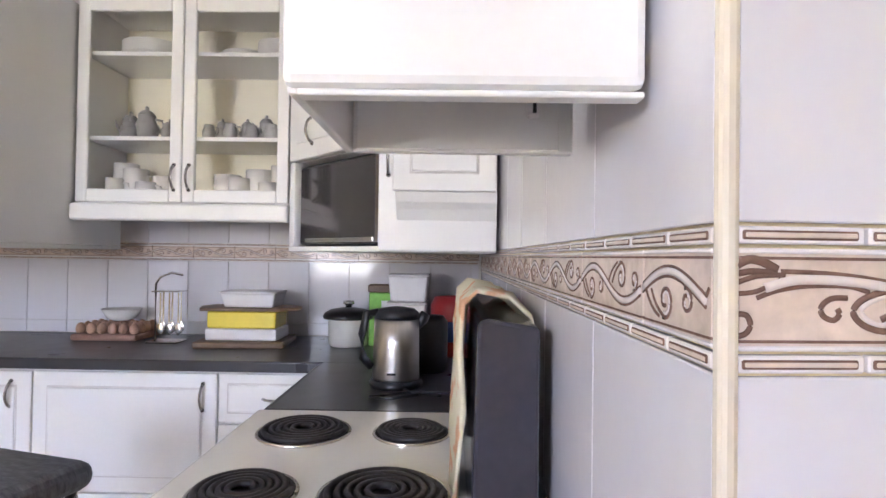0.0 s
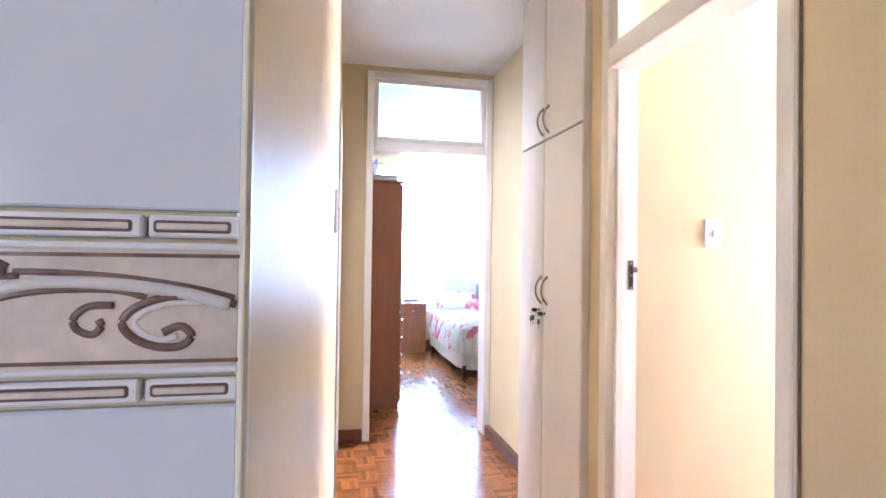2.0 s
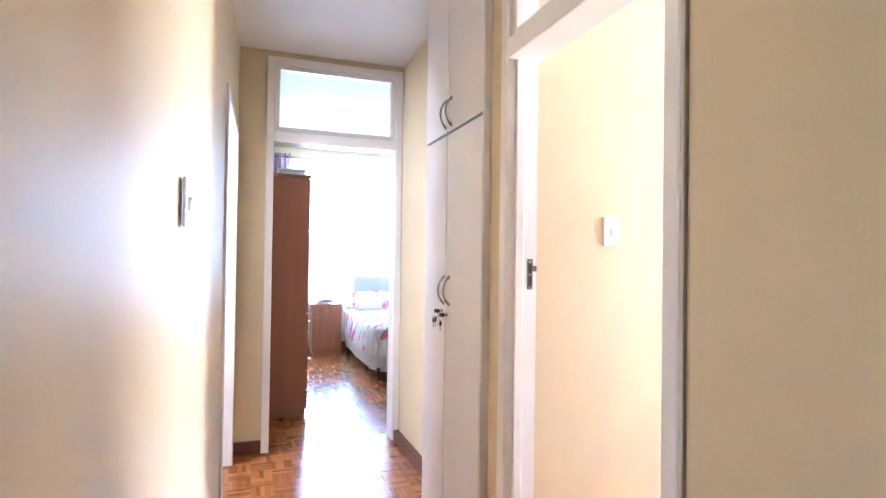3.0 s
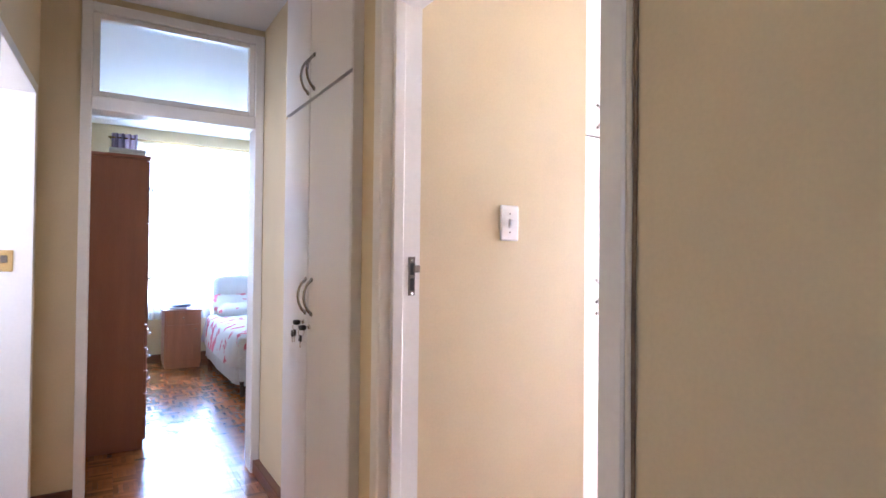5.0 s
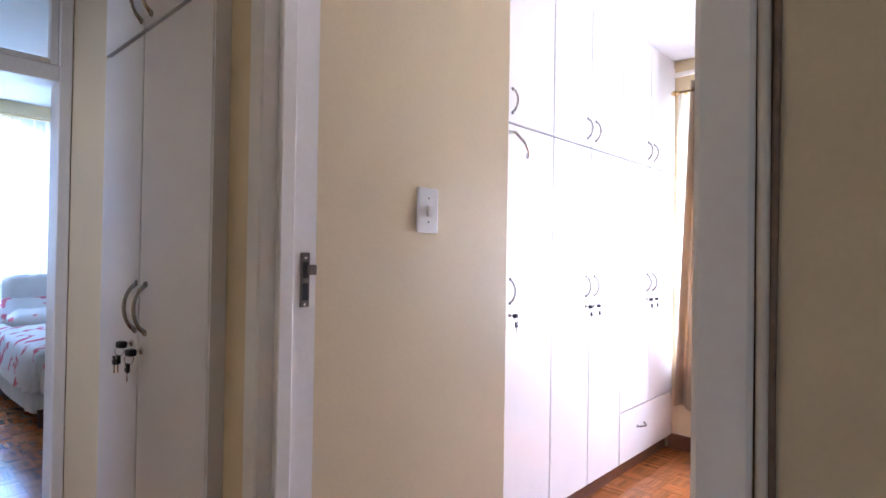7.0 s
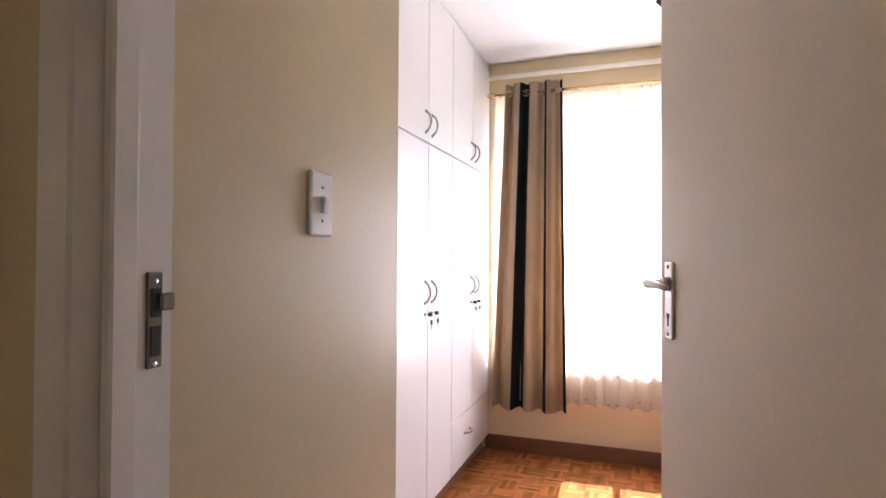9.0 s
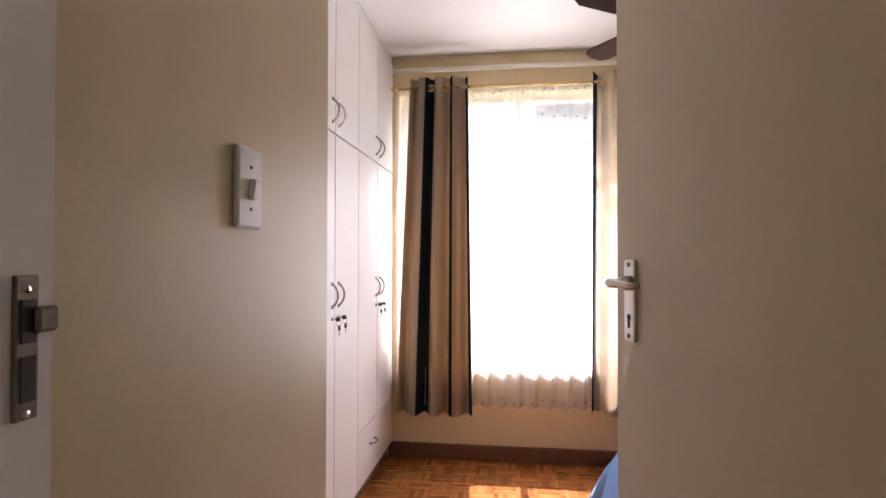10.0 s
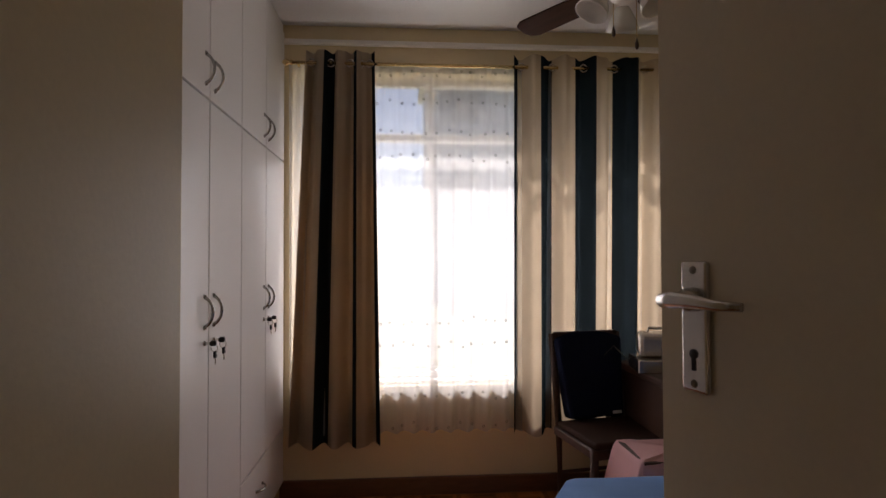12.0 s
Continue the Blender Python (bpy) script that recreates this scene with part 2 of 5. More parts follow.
def tube_bm(points, r, seg=8, closed=False, taper=None):
    bm = bmesh.new()
    pts = [Vector(p) for p in points]
    rings = []
    up = Vector((0, 0, 1))
    for i, p in enumerate(pts):
        a, b = pts[max(i - 1, 0)], pts[min(i + 1, len(pts) - 1)]
        d = (b - a).normalized()
        side = d.cross(up)
        if side.length < 0.05:
            side = d.cross(Vector((1, 0, 0)))
        side.normalize()
        top = side.cross(d)
        rad = r if taper is None else r * taper[i]
        rings.append([bm.verts.new(p + side * rad * math.cos(2 * math.pi * k / seg) + top * rad * math.sin(2 * math.pi * k / seg)) for k in range(seg)])
    for a, b in zip(rings, rings[1:]):
        for k in range(seg):
            bm.faces.new((a[k], a[(k + 1) % seg], b[(k + 1) % seg], b[k]))
    bm.faces.new(rings[0][::-1])
    bm.faces.new(rings[-1])
    bmesh.ops.recalc_face_normals(bm, faces=bm.faces[:])
    for f in bm.faces:
        f.smooth = True
    return bm


def join_bm(*parts):
    out = bmesh.new()
    for bm in parts:
        me = bpy.data.meshes.new("tmp")
        bm.to_mesh(me)
        bm.free()
        out.from_mesh(me)
        bpy.data.meshes.remove(me)
    return out


def moved(bm, m):
    bm.transform(m)
    return bm


def part(name, bm, mat, parent=None, label=""):
    me = bpy.data.meshes.new(name)
    bm.to_mesh(me)
    bm.free()
    me.materials.append(mat)
    ob = new(name, me)
    if parent is not None:
        ob.parent = parent
    if label:
        tagged(ob, label)
    return ob


def thing(name, label, category, m=None, group="", kind=""):
    ob = new(name)
    ob.empty_display_size = 0.1
    if m is not None:
        ob.matrix_basis = m
    return tagged(ob, label, category, group, kind)


def structure(name, bm, mat, label, category):
    return tagged(part(name, bm, mat), label, category, kind="structure")


# ---- plan ----
CEILING = 2.66
HALL_E, NORTH, EAST = 1.60, 4.17, 4.92     # hall's east wall, bedroom wall, window wall of the east room
D_S, D_N = 1.358, 2.168                    # doorway of the east room
WARD_Y = 2.61                              # face of the built-in wardrobe
SWITCH_END = 2.40
BED_N = 8.15                               # far wall of the bedroom


def hall_west(y):
    return 0.500 + (y - 0.507) * 0.0366


KO = Matrix.Translation((0.372, 0.507, 0)) @ Matrix.Rotation(radians(-4), 4, "Z")   # kitchen corner: u along -x, v along the tiled wall


def kpt(u, v):
    p = KO @ Vector((u, v, 0))
    return (p.x, p.y)


# ---- large structure ----
structure("floor_slab", box_bm(-2.6, 5.2, -2.1, 8.5, -0.2, -0.012), SUBFLOOR, "dark bed under the wooden parquet floor", "floor")
structure("floor_kitchen", prism_bm([(-2.4, -1.9), (0.49, -1.9), (0.49, 0.53), kpt(0.03, 0.05), kpt(0.03, 2.45), (-2.4, 3.2)], -0.012, 0.0), KFLOOR, "beige tiled kitchen floor", "floor")
structure("ground", box_bm(-120, 160, -120, 160, -0.5, -0.35), GROUND, "dry grass ground outside the house", "ground")

w = hall_west
structure("wall_hall_west", prism_bm([(0.378, 0.512), (0.496, 0.512), (w(2.4) + 0.014, 2.4), (w(2.4), 2.404), (w(3.12), 3.12), (0.42, 3.12), (0.42, 3.0), kpt(0.006, 2.42), kpt(0.006, 0.004)], 0, CEILING), CREAM, "cream painted hall wall beside the kitchen", "wall")
structure("wall_hall_west_end", prism_bm([(w(4.04), 4.04), (w(4.17), 4.17), (0.40, 4.17), (0.40, 4.04)], 0, CEILING), CREAM, "short cream wall beside the bedroom door", "wall")
structure("wall_hall_west_head", prism_bm([(w(3.12), 3.12), (w(4.04), 4.04), (0.40, 4.04), (0.40, 3.12)], 2.10, CEILING), CREAM, "cream wall above a doorway", "wall")
structure("wall_north_left", box_bm(0.3, 0.812, NORTH, 4.29, 0, 2.80), CREAM, "cream wall beside the bedroom doorway", "wall")
structure("wall_north_right", box_bm(1.733, 3.9, NORTH, 4.29, 0, 2.80), CREAM, "cream wall beside the bedroom doorway", "wall")
structure("wall_north_head", box_bm(0.812, 1.733, NORTH, 4.29, 2.60, 2.80), CREAM, "cream wall strip above the bedroom transom", "wall")
structure("wall_hall_east_south", box_bm(HALL_E, 1.72, -1.9, 1.306, 0, CEILING), CREAM, "cream hall wall beside the open room door", "wall")
structure("wall_hall_east_head", box_bm(HALL_E, 1.72, 1.306, 2.236, 2.60, CEILING), CREAM, "cream wall strip above the door transom", "wall")
structure("wall_switch", prism_bm([(HALL_E, 2.22), (1.72, 2.22), (1.72, D_N), (SWITCH_END, D_N), (SWITCH_END, WARD_Y + 0.02), (2.25, WARD_Y + 0.02), (2.25, 2.322), (HALL_E, 2.322)], 0, CEILING), CREAM, "cream wall with a light switch beside the wardrobe", "wall")
structure("wall_hall_east_north", box_bm(1.74, 1.86, 3.075, NORTH, 0, CEILING), CREAM, "cream hall wall past the cupboard", "wall")
structure("wall_behind_wardrobe", box_bm(1.86, 5.14, 3.20, 3.32, 0, CEILING), CREAM, "cream wall behind the wardrobe", "wall")
W0, W1, WZ0, WZ1 = 0.28, 2.55, 0.61, 2.40
structure("wall_east_below", box_bm(EAST, 5.14, -0.52, 3.2, 0, WZ0), CREAM, "cream wall below the window", "wall")
structure("wall_east_above", box_bm(EAST, 5.14, -0.52, 3.2, WZ1, CEILING), CREAM, "cream wall above the window", "wall")
structure("wall_east_left", box_bm(EAST, 5.14, W1, 3.2, WZ0, WZ1), CREAM, "cream wall between window and wardrobe", "wall")
structure("wall_east_right", box_bm(EAST, 5.14, -0.52, W0, WZ0, WZ1), CREAM, "cream wall beside the window", "wall")
structure("wall_east_room_south", box_bm(1.72, EAST, -0.52, -0.4, 0, CEILING), CREAM, "cream wall of the east room", "wall")
structure("ceiling", box_bm(-2.6, 5.14, -2.1, 4.168, CEILING, CEILING + 0.15), CEIL, "white painted ceiling", "ceiling")
structure("ceiling_bedroom", box_bm(0.4, 4.05, 4.168, 8.4, 2.78, 2.92), CEIL, "white painted bedroom ceiling", "ceiling")
structure("wall_bedroom_west", box_bm(0.46, 0.6, 4.29, BED_N, 0, 2.78), CREAM, "cream bedroom wall behind the wardrobe", "wall")
structure("wall_bedroom_east", box_bm(3.9, 4.05, 4.17, BED_N, 0, 2.78), CREAM, "cream bedroom wall", "wall")
BX0, BX1, BZ0, BZ1 = 1.22, 3.05, 0.66, 2.58
structure("wall_bedroom_window_below", box_bm(0.46, 4.05, BED_N, 8.37, 0, BZ0), CREAM, "cream wall below the bedroom window", "wall")
structure("wall_bedroom_window_above", box_bm(0.46, 4.05, BED_N, 8.37, BZ1, 2.78), CREAM, "cream wall above the bedroom window", "wall")
structure("wall_bedroom_window_left", box_bm(0.46, BX0, BED_N, 8.37, BZ0, BZ1), CREAM, "cream wall beside the bedroom window", "wall")
structure("wall_bedroom_window_right", box_bm(BX1, 4.05, BED_N, 8.37, BZ0, BZ1), CREAM, "cream wall beside the bedroom window", "wall")
# south kitchen side, behind the start
structure("wall_south_below", box_bm(-2.4, 1.72, -2.02, -1.9, 0, 1.0), CREAM, "cream wall below the kitchen window", "wall")
structure("wall_south_above", box_bm(-2.4, 1.72, -2.02, -1.9, 2.2, CEILING), CREAM, "cream wall above the kitchen window", "wall")
structure("wall_south_left", box_bm(-2.4, -1.85, -2.02, -1.9, 1.0, 2.2), CREAM, "cream wall beside the kitchen window", "wall")
structure("wall_south_right", box_bm(-1.0, 1.72, -2.02, -1.9, 1.0, 2.2), CREAM, "cream wall beside the kitchen window", "wall")
structure("wall_kitchen_west", box_bm(-2.52, -2.4, -2.02, 3.4, 0, CEILING), CREAM, "cream kitchen side wall", "wall")
structure("wall_kitchen_back", moved(box_bm(-2.9, 0.02, 2.408, 2.50, 0, CEILING), KO), GROUT, "kitchen back wall behind the tiles", "wall")
structure("wall_west_room", prism_bm([(-0.75, 3.2), (-0.65, 3.2), (-0.65, 4.3), (0.3, 4.3), (0.3, 4.4), (-0.75, 4.4)], 0, CEILING), CREAM, "cream wall of the small side room", "wall")

# skirtings
structure("baseboard_east_room", box_bm(EAST - 0.022, EAST, -0.4, WARD_Y, 0, 0.10, 0.004), SKIRT, "dark brown wooden skirting below the window", "baseboard")
structure("baseboard_hall_north", box_bm(w(4.17), 0.81, NORTH - 0.02, NORTH, 0, 0.085, 0.004), SKIRT, "dark brown wooden skirting", "baseboard")
structure("baseboard_hall_east", box_bm(1.70, 1.74, 3.08, NORTH - 0.002, 0, 0.075, 0.004), SKIRT, "dark brown wooden skirting along the hall", "baseboard")
structure("baseboard_bedroom", box_bm(0.6, 3.9, BED_N - 0.02, BED_N, 0, 0.10, 0.004), SKIRT, "dark brown wooden skirting", "baseboard")
structure("trim_cornice_east", box_bm(EAST - 0.028, EAST, -0.4, WARD_Y + 0.02, 2.545, 2.575, 0.006), WHITE, "white picture rail below the ceiling", "trim")


def door_frame(name, label, inner0, inner1, d0, d1, head, top, axis, far=0.042, lip=0.05):
    """Painted frame with a transom light: jambs, head, top rail and glass. axis: the way along the opening."""
    t = thing(name, label, "door frame", kind="structure")

    def bx(a0, a1, b0, b1, z0, z1, bev=0.004):
        return box_bm(a0, a1, b0, b1, z0, z1, bev) if axis == "x" else box_bm(b0, b1, a0, a1, z0, z1, bev)

    for a, b in ((inner0 - lip, inner0), (inner1, inner1 + lip)):
        part("jamb", bx(a, b, d0, d1, 0, top), WHITE, t)
    part("head_rail", bx(inner0, inner1, d0, d1, head, head + 0.075), WHITE, t)
    part("top_rail", bx(inner0, inner1, d0, d1, top - 0.05, top), WHITE, t)
    g = part("transom_pane", bx(inner0 + 0.03, inner1 - 0.03, d0 + 0.045, d0 + 0.05, head + 0.1, top - 0.075, 0), GLASS, t, "clear transom glass")
    g.visible_shadow = False
    for a, b, z0, z1 in ((inner0, inner0 + 0.034, head + 0.075, top - 0.05), (inner1 - 0.034, inner1, head + 0.075, top - 0.05)):
        part("glazing_bead", bx(a, b, d0 + 0.02, d0 + 0.07, z0, z1), WHITE, t)
    for z0 in (head + 0.075, top - 0.08):
        part("glazing_bead", bx(inner0 + 0.034, inner1 - 0.034, d0 + 0.02, d0 + 0.07, z0, z0 + 0.03), WHITE, t)
    return t


bed_door = door_frame("door_frame_bedroom", "white painted door frame with a glazed transom above", 0.858, 1.687, NORTH - 0.022, 4.30, 2.052, 2.62, "x")
room_door = door_frame("door_frame_east_room", "white painted door frame with a glazed transom above", D_S, D_N, HALL_E - 0.012, 1.724, 2.035, 2.62, "y", lip=0.05)
for a, b in ((D_S - 0.002, D_S + 0.014), (D_N - 0.014, D_N + 0.002)):
    part("door_stop", box_bm(1.625, 1.66, a, b, 0, 2.035, 0.003), WHITE, room_door)
# dark brown for the two thin lines beside the cable and frame
CRACKLINE = material("dark_brown_crack_line", (0.20, 0.13, 0.075), 0.6, 0.45, 14, 60, 0.3)
part("cable_strip", tube_bm([(1.594, 1.301, 0.0), (1.594, 1.300, 0.9), (1.594, 1.302, 1.6), (1.594, 1.301, 2.64)], 0.0055, 6), EDGE, room_door, "painted-over cable beside the frame")
part("cable_strip", tube_bm([(1.597, 1.2935, 0.0), (1.596, 1.2945, 0.4), (1.597, 1.293, 0.8), (1.596, 1.294, 1.2), (1.597, 1.292, 1.5), (1.597, 1.2935, 2.1), (1.597, 1.293, 2.64)], 0.0036, 6), CRACKLINE, room_door, "thin dark brown crack line along the cable")
part("frame_joint", tube_bm([(1.597, 1.3075, 0.0), (1.5965, 1.307, 0.7), (1.597, 1.3078, 1.3), (1.5965, 1.307, 2.0), (1.597, 1.3075, 2.64)], 0.0024, 6), CRACKLINE, room_door)
# strike plate with keeper
sp = part("strike_plate", box_bm(1.682, 1.703, D_N - 0.004, D_N + 0.001, 1.186, 1.299, 0.001), OLDMETAL, room_door, "worn dark metal strike plate")
part("keeper", box_bm(1.696, 1.718, D_N - 0.010, D_N - 0.003, 1.253, 1.274, 0.003), OLDMETAL, sp)
part("latch_hole", box_bm(1.686, 1.699, D_N - 0.0055, D_N - 0.0035, 1.246, 1.280), BLACK, sp)
part("latch_hole", box_bm(1.686, 1.699, D_N - 0.0055, D_N - 0.0035, 1.200, 1.236), BLACK, sp)
for z in (1.191, 1.288):
    part("screw", lathe_bm([(0.004, 0), (0.003, 0.002)], 8), CHROME, sp).matrix_basis = pose(1.692, D_N - 0.003, z, 90)

wdoor = thing("door_frame_side_room", "white painted frame of an open side doorway", "door frame", kind="structure")
part("jamb", prism_bm([(w(4.0) + 0.012, 3.985), (w(4.04) + 0.012, 4.038), (0.40, 4.038), (0.40, 3.985)], 0, 2.06, 0.003), WHITE, wdoor)
part("jamb", prism_bm([(w(3.12) + 0.012, 3.122), (w(3.17) + 0.012, 3.172), (0.42, 3.172), (0.42, 3.122)], 0, 2.06, 0.003), WHITE, wdoor)
part("head_rail", prism_bm([(w(3.12) + 0.012, 3.122), (w(4.04) + 0.012, 4.038), (0.41, 4.038), (0.41, 3.122)], 2.06, 2.11, 0.003), WHITE, wdoor)
wsp = part("strike_plate", box_bm(0.515, 0.565, 3.979, 3.986, 1.21, 1.31, 0.002), BRASS, wdoor, "small brass strike plate")
part("keeper", box_bm(0.52, 0.545, 3.966, 3.980, 1.25, 1.285, 0.003), OLDMETAL, wsp)


# ---- doors ----
def lever_handle(parent, at, angle, side):
    """Chrome lever on a long back plate; side: +1 or -1, the face of the leaf it stands on."""
    h = part("back_plate", box_bm(-0.021, 0.021, 0, 0.008, -0.085, 0.075, 0.004, 2), CHROME, parent, "chrome back plate with a keyhole")
    h.matrix_basis = at
    part("neck", moved(lathe_bm([(0.015, 0), (0.014, 0.012), (0.010, 0.02), (0.009, 0.045)], 16), pose(0, 0.008, 0.028, -90)), CHROME, h)
    part("lever", tube_bm([(-0.006, 0.050, 0.028), (0.015, 0.054, 0.030), (0.042, 0.052, 0.030), (0.072, 0.048, 0.027), (0.100, 0.042, 0.027)], 0.0085, 10, taper=[1, 1.15, 0.95, 0.75, 0.6]), CHROME, h, "chrome lever handle")
    part("keyhole", join_bm(moved(lathe_bm([(0.006, 0), (0.006, 0.002)], 12), pose(0, 0.0075, -0.038, -90)), box_bm(-0.0025, 0.0025, 0.0076, 0.0095, -0.058, -0.038)), BLACK, h)
    for z in (0.064, -0.074):
        part("screw", moved(lathe_bm([(0.0055, 0), (0.004, 0.002)], 10), pose(0, 0.0078, z, -90)), OLDMETAL, h)
    return h


LEAF_A = math.atan2(0.214, 0.752)
leaf = thing("door_leaf", "flush cream painted door standing open, with chrome lever", "door", Matrix.Translation((1.727, 1.363, 0)) @ Matrix.Rotation(LEAF_A, 4, "Z"))
part("panel", box_bm(0.0, 0.782, -0.038, 0.0, 0.008, 2.03, 0.003), material("cream_door_paint", (0.77, 0.68, 0.54), 0.36, 0.05, 3, 100, 0.05), leaf)
lever_handle(leaf, Matrix.Translation((0.716, 0.0, 1.237)) @ Matrix.Rotation(0, 4, "Z") @ Matrix.Diagonal((-1, 1, 1, 1)), 0, 1)
for z in (0.3, 1.75):
    part("hinge", tube_bm([(-0.004, 0.004, z - 0.04), (-0.004, 0.004, z + 0.04)], 0.006, 8), OLDMETAL, leaf)


# ---- cupboards ----
def bow_handle(name, parent, at, length=0.105):
    pts = []
    for k in range(9):
        s = k / 8 - 0.5
        pts.append((0, -0.030 * (1 - (2 * s) ** 2) ** 0.75, s * length))
    h = part(name, join_bm(tube_bm(pts, 0.0052, 8, taper=[1.25, 1, 0.9, 0.95, 1.0, 0.95, 0.9, 1, 1.25]), moved(lathe_bm([(0.008, 0), (0.006, 0.006)], 10), pose(0, 0, length / 2, 90)), moved(lathe_bm([(0.008, 0), (0.006, 0.006)], 10), pose(0, 0, -length / 2, 90))), HANDLE, parent, "chrome bow handle")
    h.matrix_basis = at
    return h


def lock_with_key(parent, at, fobs=1):
    """Cam lock; a black-headed key stands in it, others of its ring hang below."""
    k = part("lock", moved(lathe_bm([(0.009, 0), (0.009, 0.004), (0.006, 0.006)], 12), pose(0, 0, 0, 90)), CHROME, parent)
    k.matrix_basis = at
    part("key", box_bm(-0.0015, 0.0015, -0.020, -0.004, -0.005, 0.005, 0.001), CHROME, k)
    part("key_head", moved(box_bm(-0.012, 0.012, -0.040, -0.019, -0.009, 0.009, 0.005, 2), pose(0, 0, 0, 0, 0, 14)), BLACK, k, "black plastic key head")
    part("key_ring", tube_bm([(0.006, -0.032 + 0.011 * math.cos(q * math.pi / 8), -0.016 + 0.013 * math.sin(q * math.pi / 8)) for q in range(17)], 0.0012, 5), CHROME, k)
    for i in range(fobs):
        x = 0.006 - 0.027 * i
        z = -0.026 - 0.006 * i
        part("key_head", box_bm(x - 0.010, x + 0.010, -0.040, -0.031, z - 0.024, z, 0.004, 2), BLACK, k, "black plastic key head")
        part("key_mark", box_bm(x - 0.003, x + 0.003, -0.0407, -0.0398, z - 0.010, z - 0.005), PAPER, k)
        part("key", box_bm(x - 0.0035, x + 0.0035, -0.0365, -0.0345, z - 0.046, z - 0.0245, 0.0008), CHROME, k)
    return k


def front(name, parent, x0, x1, z0, z1, mat=None):
    return part(name, box_bm(x0 + 0.0042, x1 - 0.0042, -0.018, 0.0, z0 + 0.002, z1 - 0.002, 0.0015), mat or CUPB, parent)


# wardrobe of the east room: local x along the face, y into it
HKX, HKZ = 3.06, 1.78
ward = thing("built_in_wardrobe", "white floor-to-ceiling built-in wardrobe with chrome bow handles", "wardrobe", Matrix.Translation((0, WARD_Y, 0)))
part("carcass", box_bm(SWITCH_END + 0.002, EAST - 0.002, 0.004, 0.55, 0.09, CEILING - 0.005), GAP, ward)
part("plinth", box_bm(SWITCH_END, EAST - 0.024, 0.02, 0.05, 0, 0.09), SKIRT, ward, "dark brown plinth")
part("scribe", box_bm(SWITCH_END + 0.002, EAST - 0.002, -0.010, 0.002, 2.615, CEILING - 0.004), CUPB, ward)
XS = [2.40, 2.59, 2.96, 3.35, 3.725, 4.105, 4.51, 4.918]
for i in range(7):
    low = 0.395 if i >= 5 else 0.092
    d = front("door", ward, XS[i], XS[i + 1], low, 1.875)
    u = front("upper_door", ward, XS[i], XS[i + 1], 1.880, 2.612)
    hx = XS[i + 1] - 0.045 if i % 2 else XS[i] + 0.045
    bow_handle("handle", d, pose(hx, -0.018, 1.145))
    bow_handle("handle", u, pose(hx, -0.018, 1.975))
    lock_with_key(d, pose(hx, -0.018, 1.04), 1)
part("hook_bar", tube_bm([(HKX - 0.10, -0.018, HKZ + 0.052), (HKX - 0.085, -0.06, HKZ + 0.045), (HKX - 0.02, -0.065, HKZ + 0.01), (HKX + 0.015, -0.06, HKZ - 0.02), (HKX + 0.02, -0.05, HKZ - 0.05)], 0.008, 8), CHROME, ward, "chrome hanging hook")
dr = front("drawer", ward, XS[5], XS[7], 0.092, 0.390)
h = bow_handle("handle", dr, pose(4.40, -0.018, 0.27, 0, 90, 0))

# hall cupboard: faces west
hc = thing("hall_cupboard", "tall white built-in hall cupboard with keys in the lock", "cupboard", Matrix.Translation((1.583, 0, 0)) @ Matrix.Rotation(radians(-90), 4, "Z"))
# local x = -world y, local y = world x
part("carcass", box_bm(-3.070, -2.334, 0.004, 0.55, 0.0, CEILING - 0.004), GAP, hc)
part("side_strip", box_bm(-2.3295, -2.3225, -0.0165, 0.017, 0.0, CEILING - 0.004), CUPB, hc)
part("side_panel", box_bm(-3.074, -3.055, -0.004, 0.155, 0.0, CEILING - 0.003), CUPB, hc)
for a, b, hx in ((-3.055, -2.735, -2.735 - 0.018), (-2.735, -2.3275, -2.735 + 0.052)):
    d = front("door", hc, a, b, 0.01, 1.868)
    bow_handle("handle", d, pose(hx, -0.018, 1.15), 0.125)
    u = front("upper_door", hc, a, b, 1.876, CEILING - 0.004)
    bow_handle("handle", u, pose(hx, -0.018, 1.965), 0.125)
    if a < -3:
        lock_with_key(d, pose(hx - 0.022, -0.018, 1.052), 2)
    else:
        lock_with_key(d, pose(hx - 0.022, -0.018, 1.040), 1)


def light_switch(m, label):
    s = thing("light_switch", label, "light switch", m)
    part("plate", box_bm(-0.037, 0.037, -0.009, 0.0, -0.058, 0.058, 0.005, 2), PLASTIC, s)
    part("rocker", moved(box_bm(-0.007, 0.007, -0.018, -0.008, -0.015, 0.015, 0.002), pose(0, 0, 0, 8)), PLASTIC, s)
    for z in (0.03, -0.03):
        part("screw", moved(lathe_bm([(0.003, 0), (0.002, 0.0015)], 8), pose(0, -0.009, z, 90)), OLDMETAL, s)
    return s


light_switch(pose(2.05, D_N, 1.412), "white plastic light switch on the cream wall")
light_switch(pose(w(1.75) + 0.014, 1.75, 1.42, 0, 0, 90), "white plastic light switch on the hall wall")


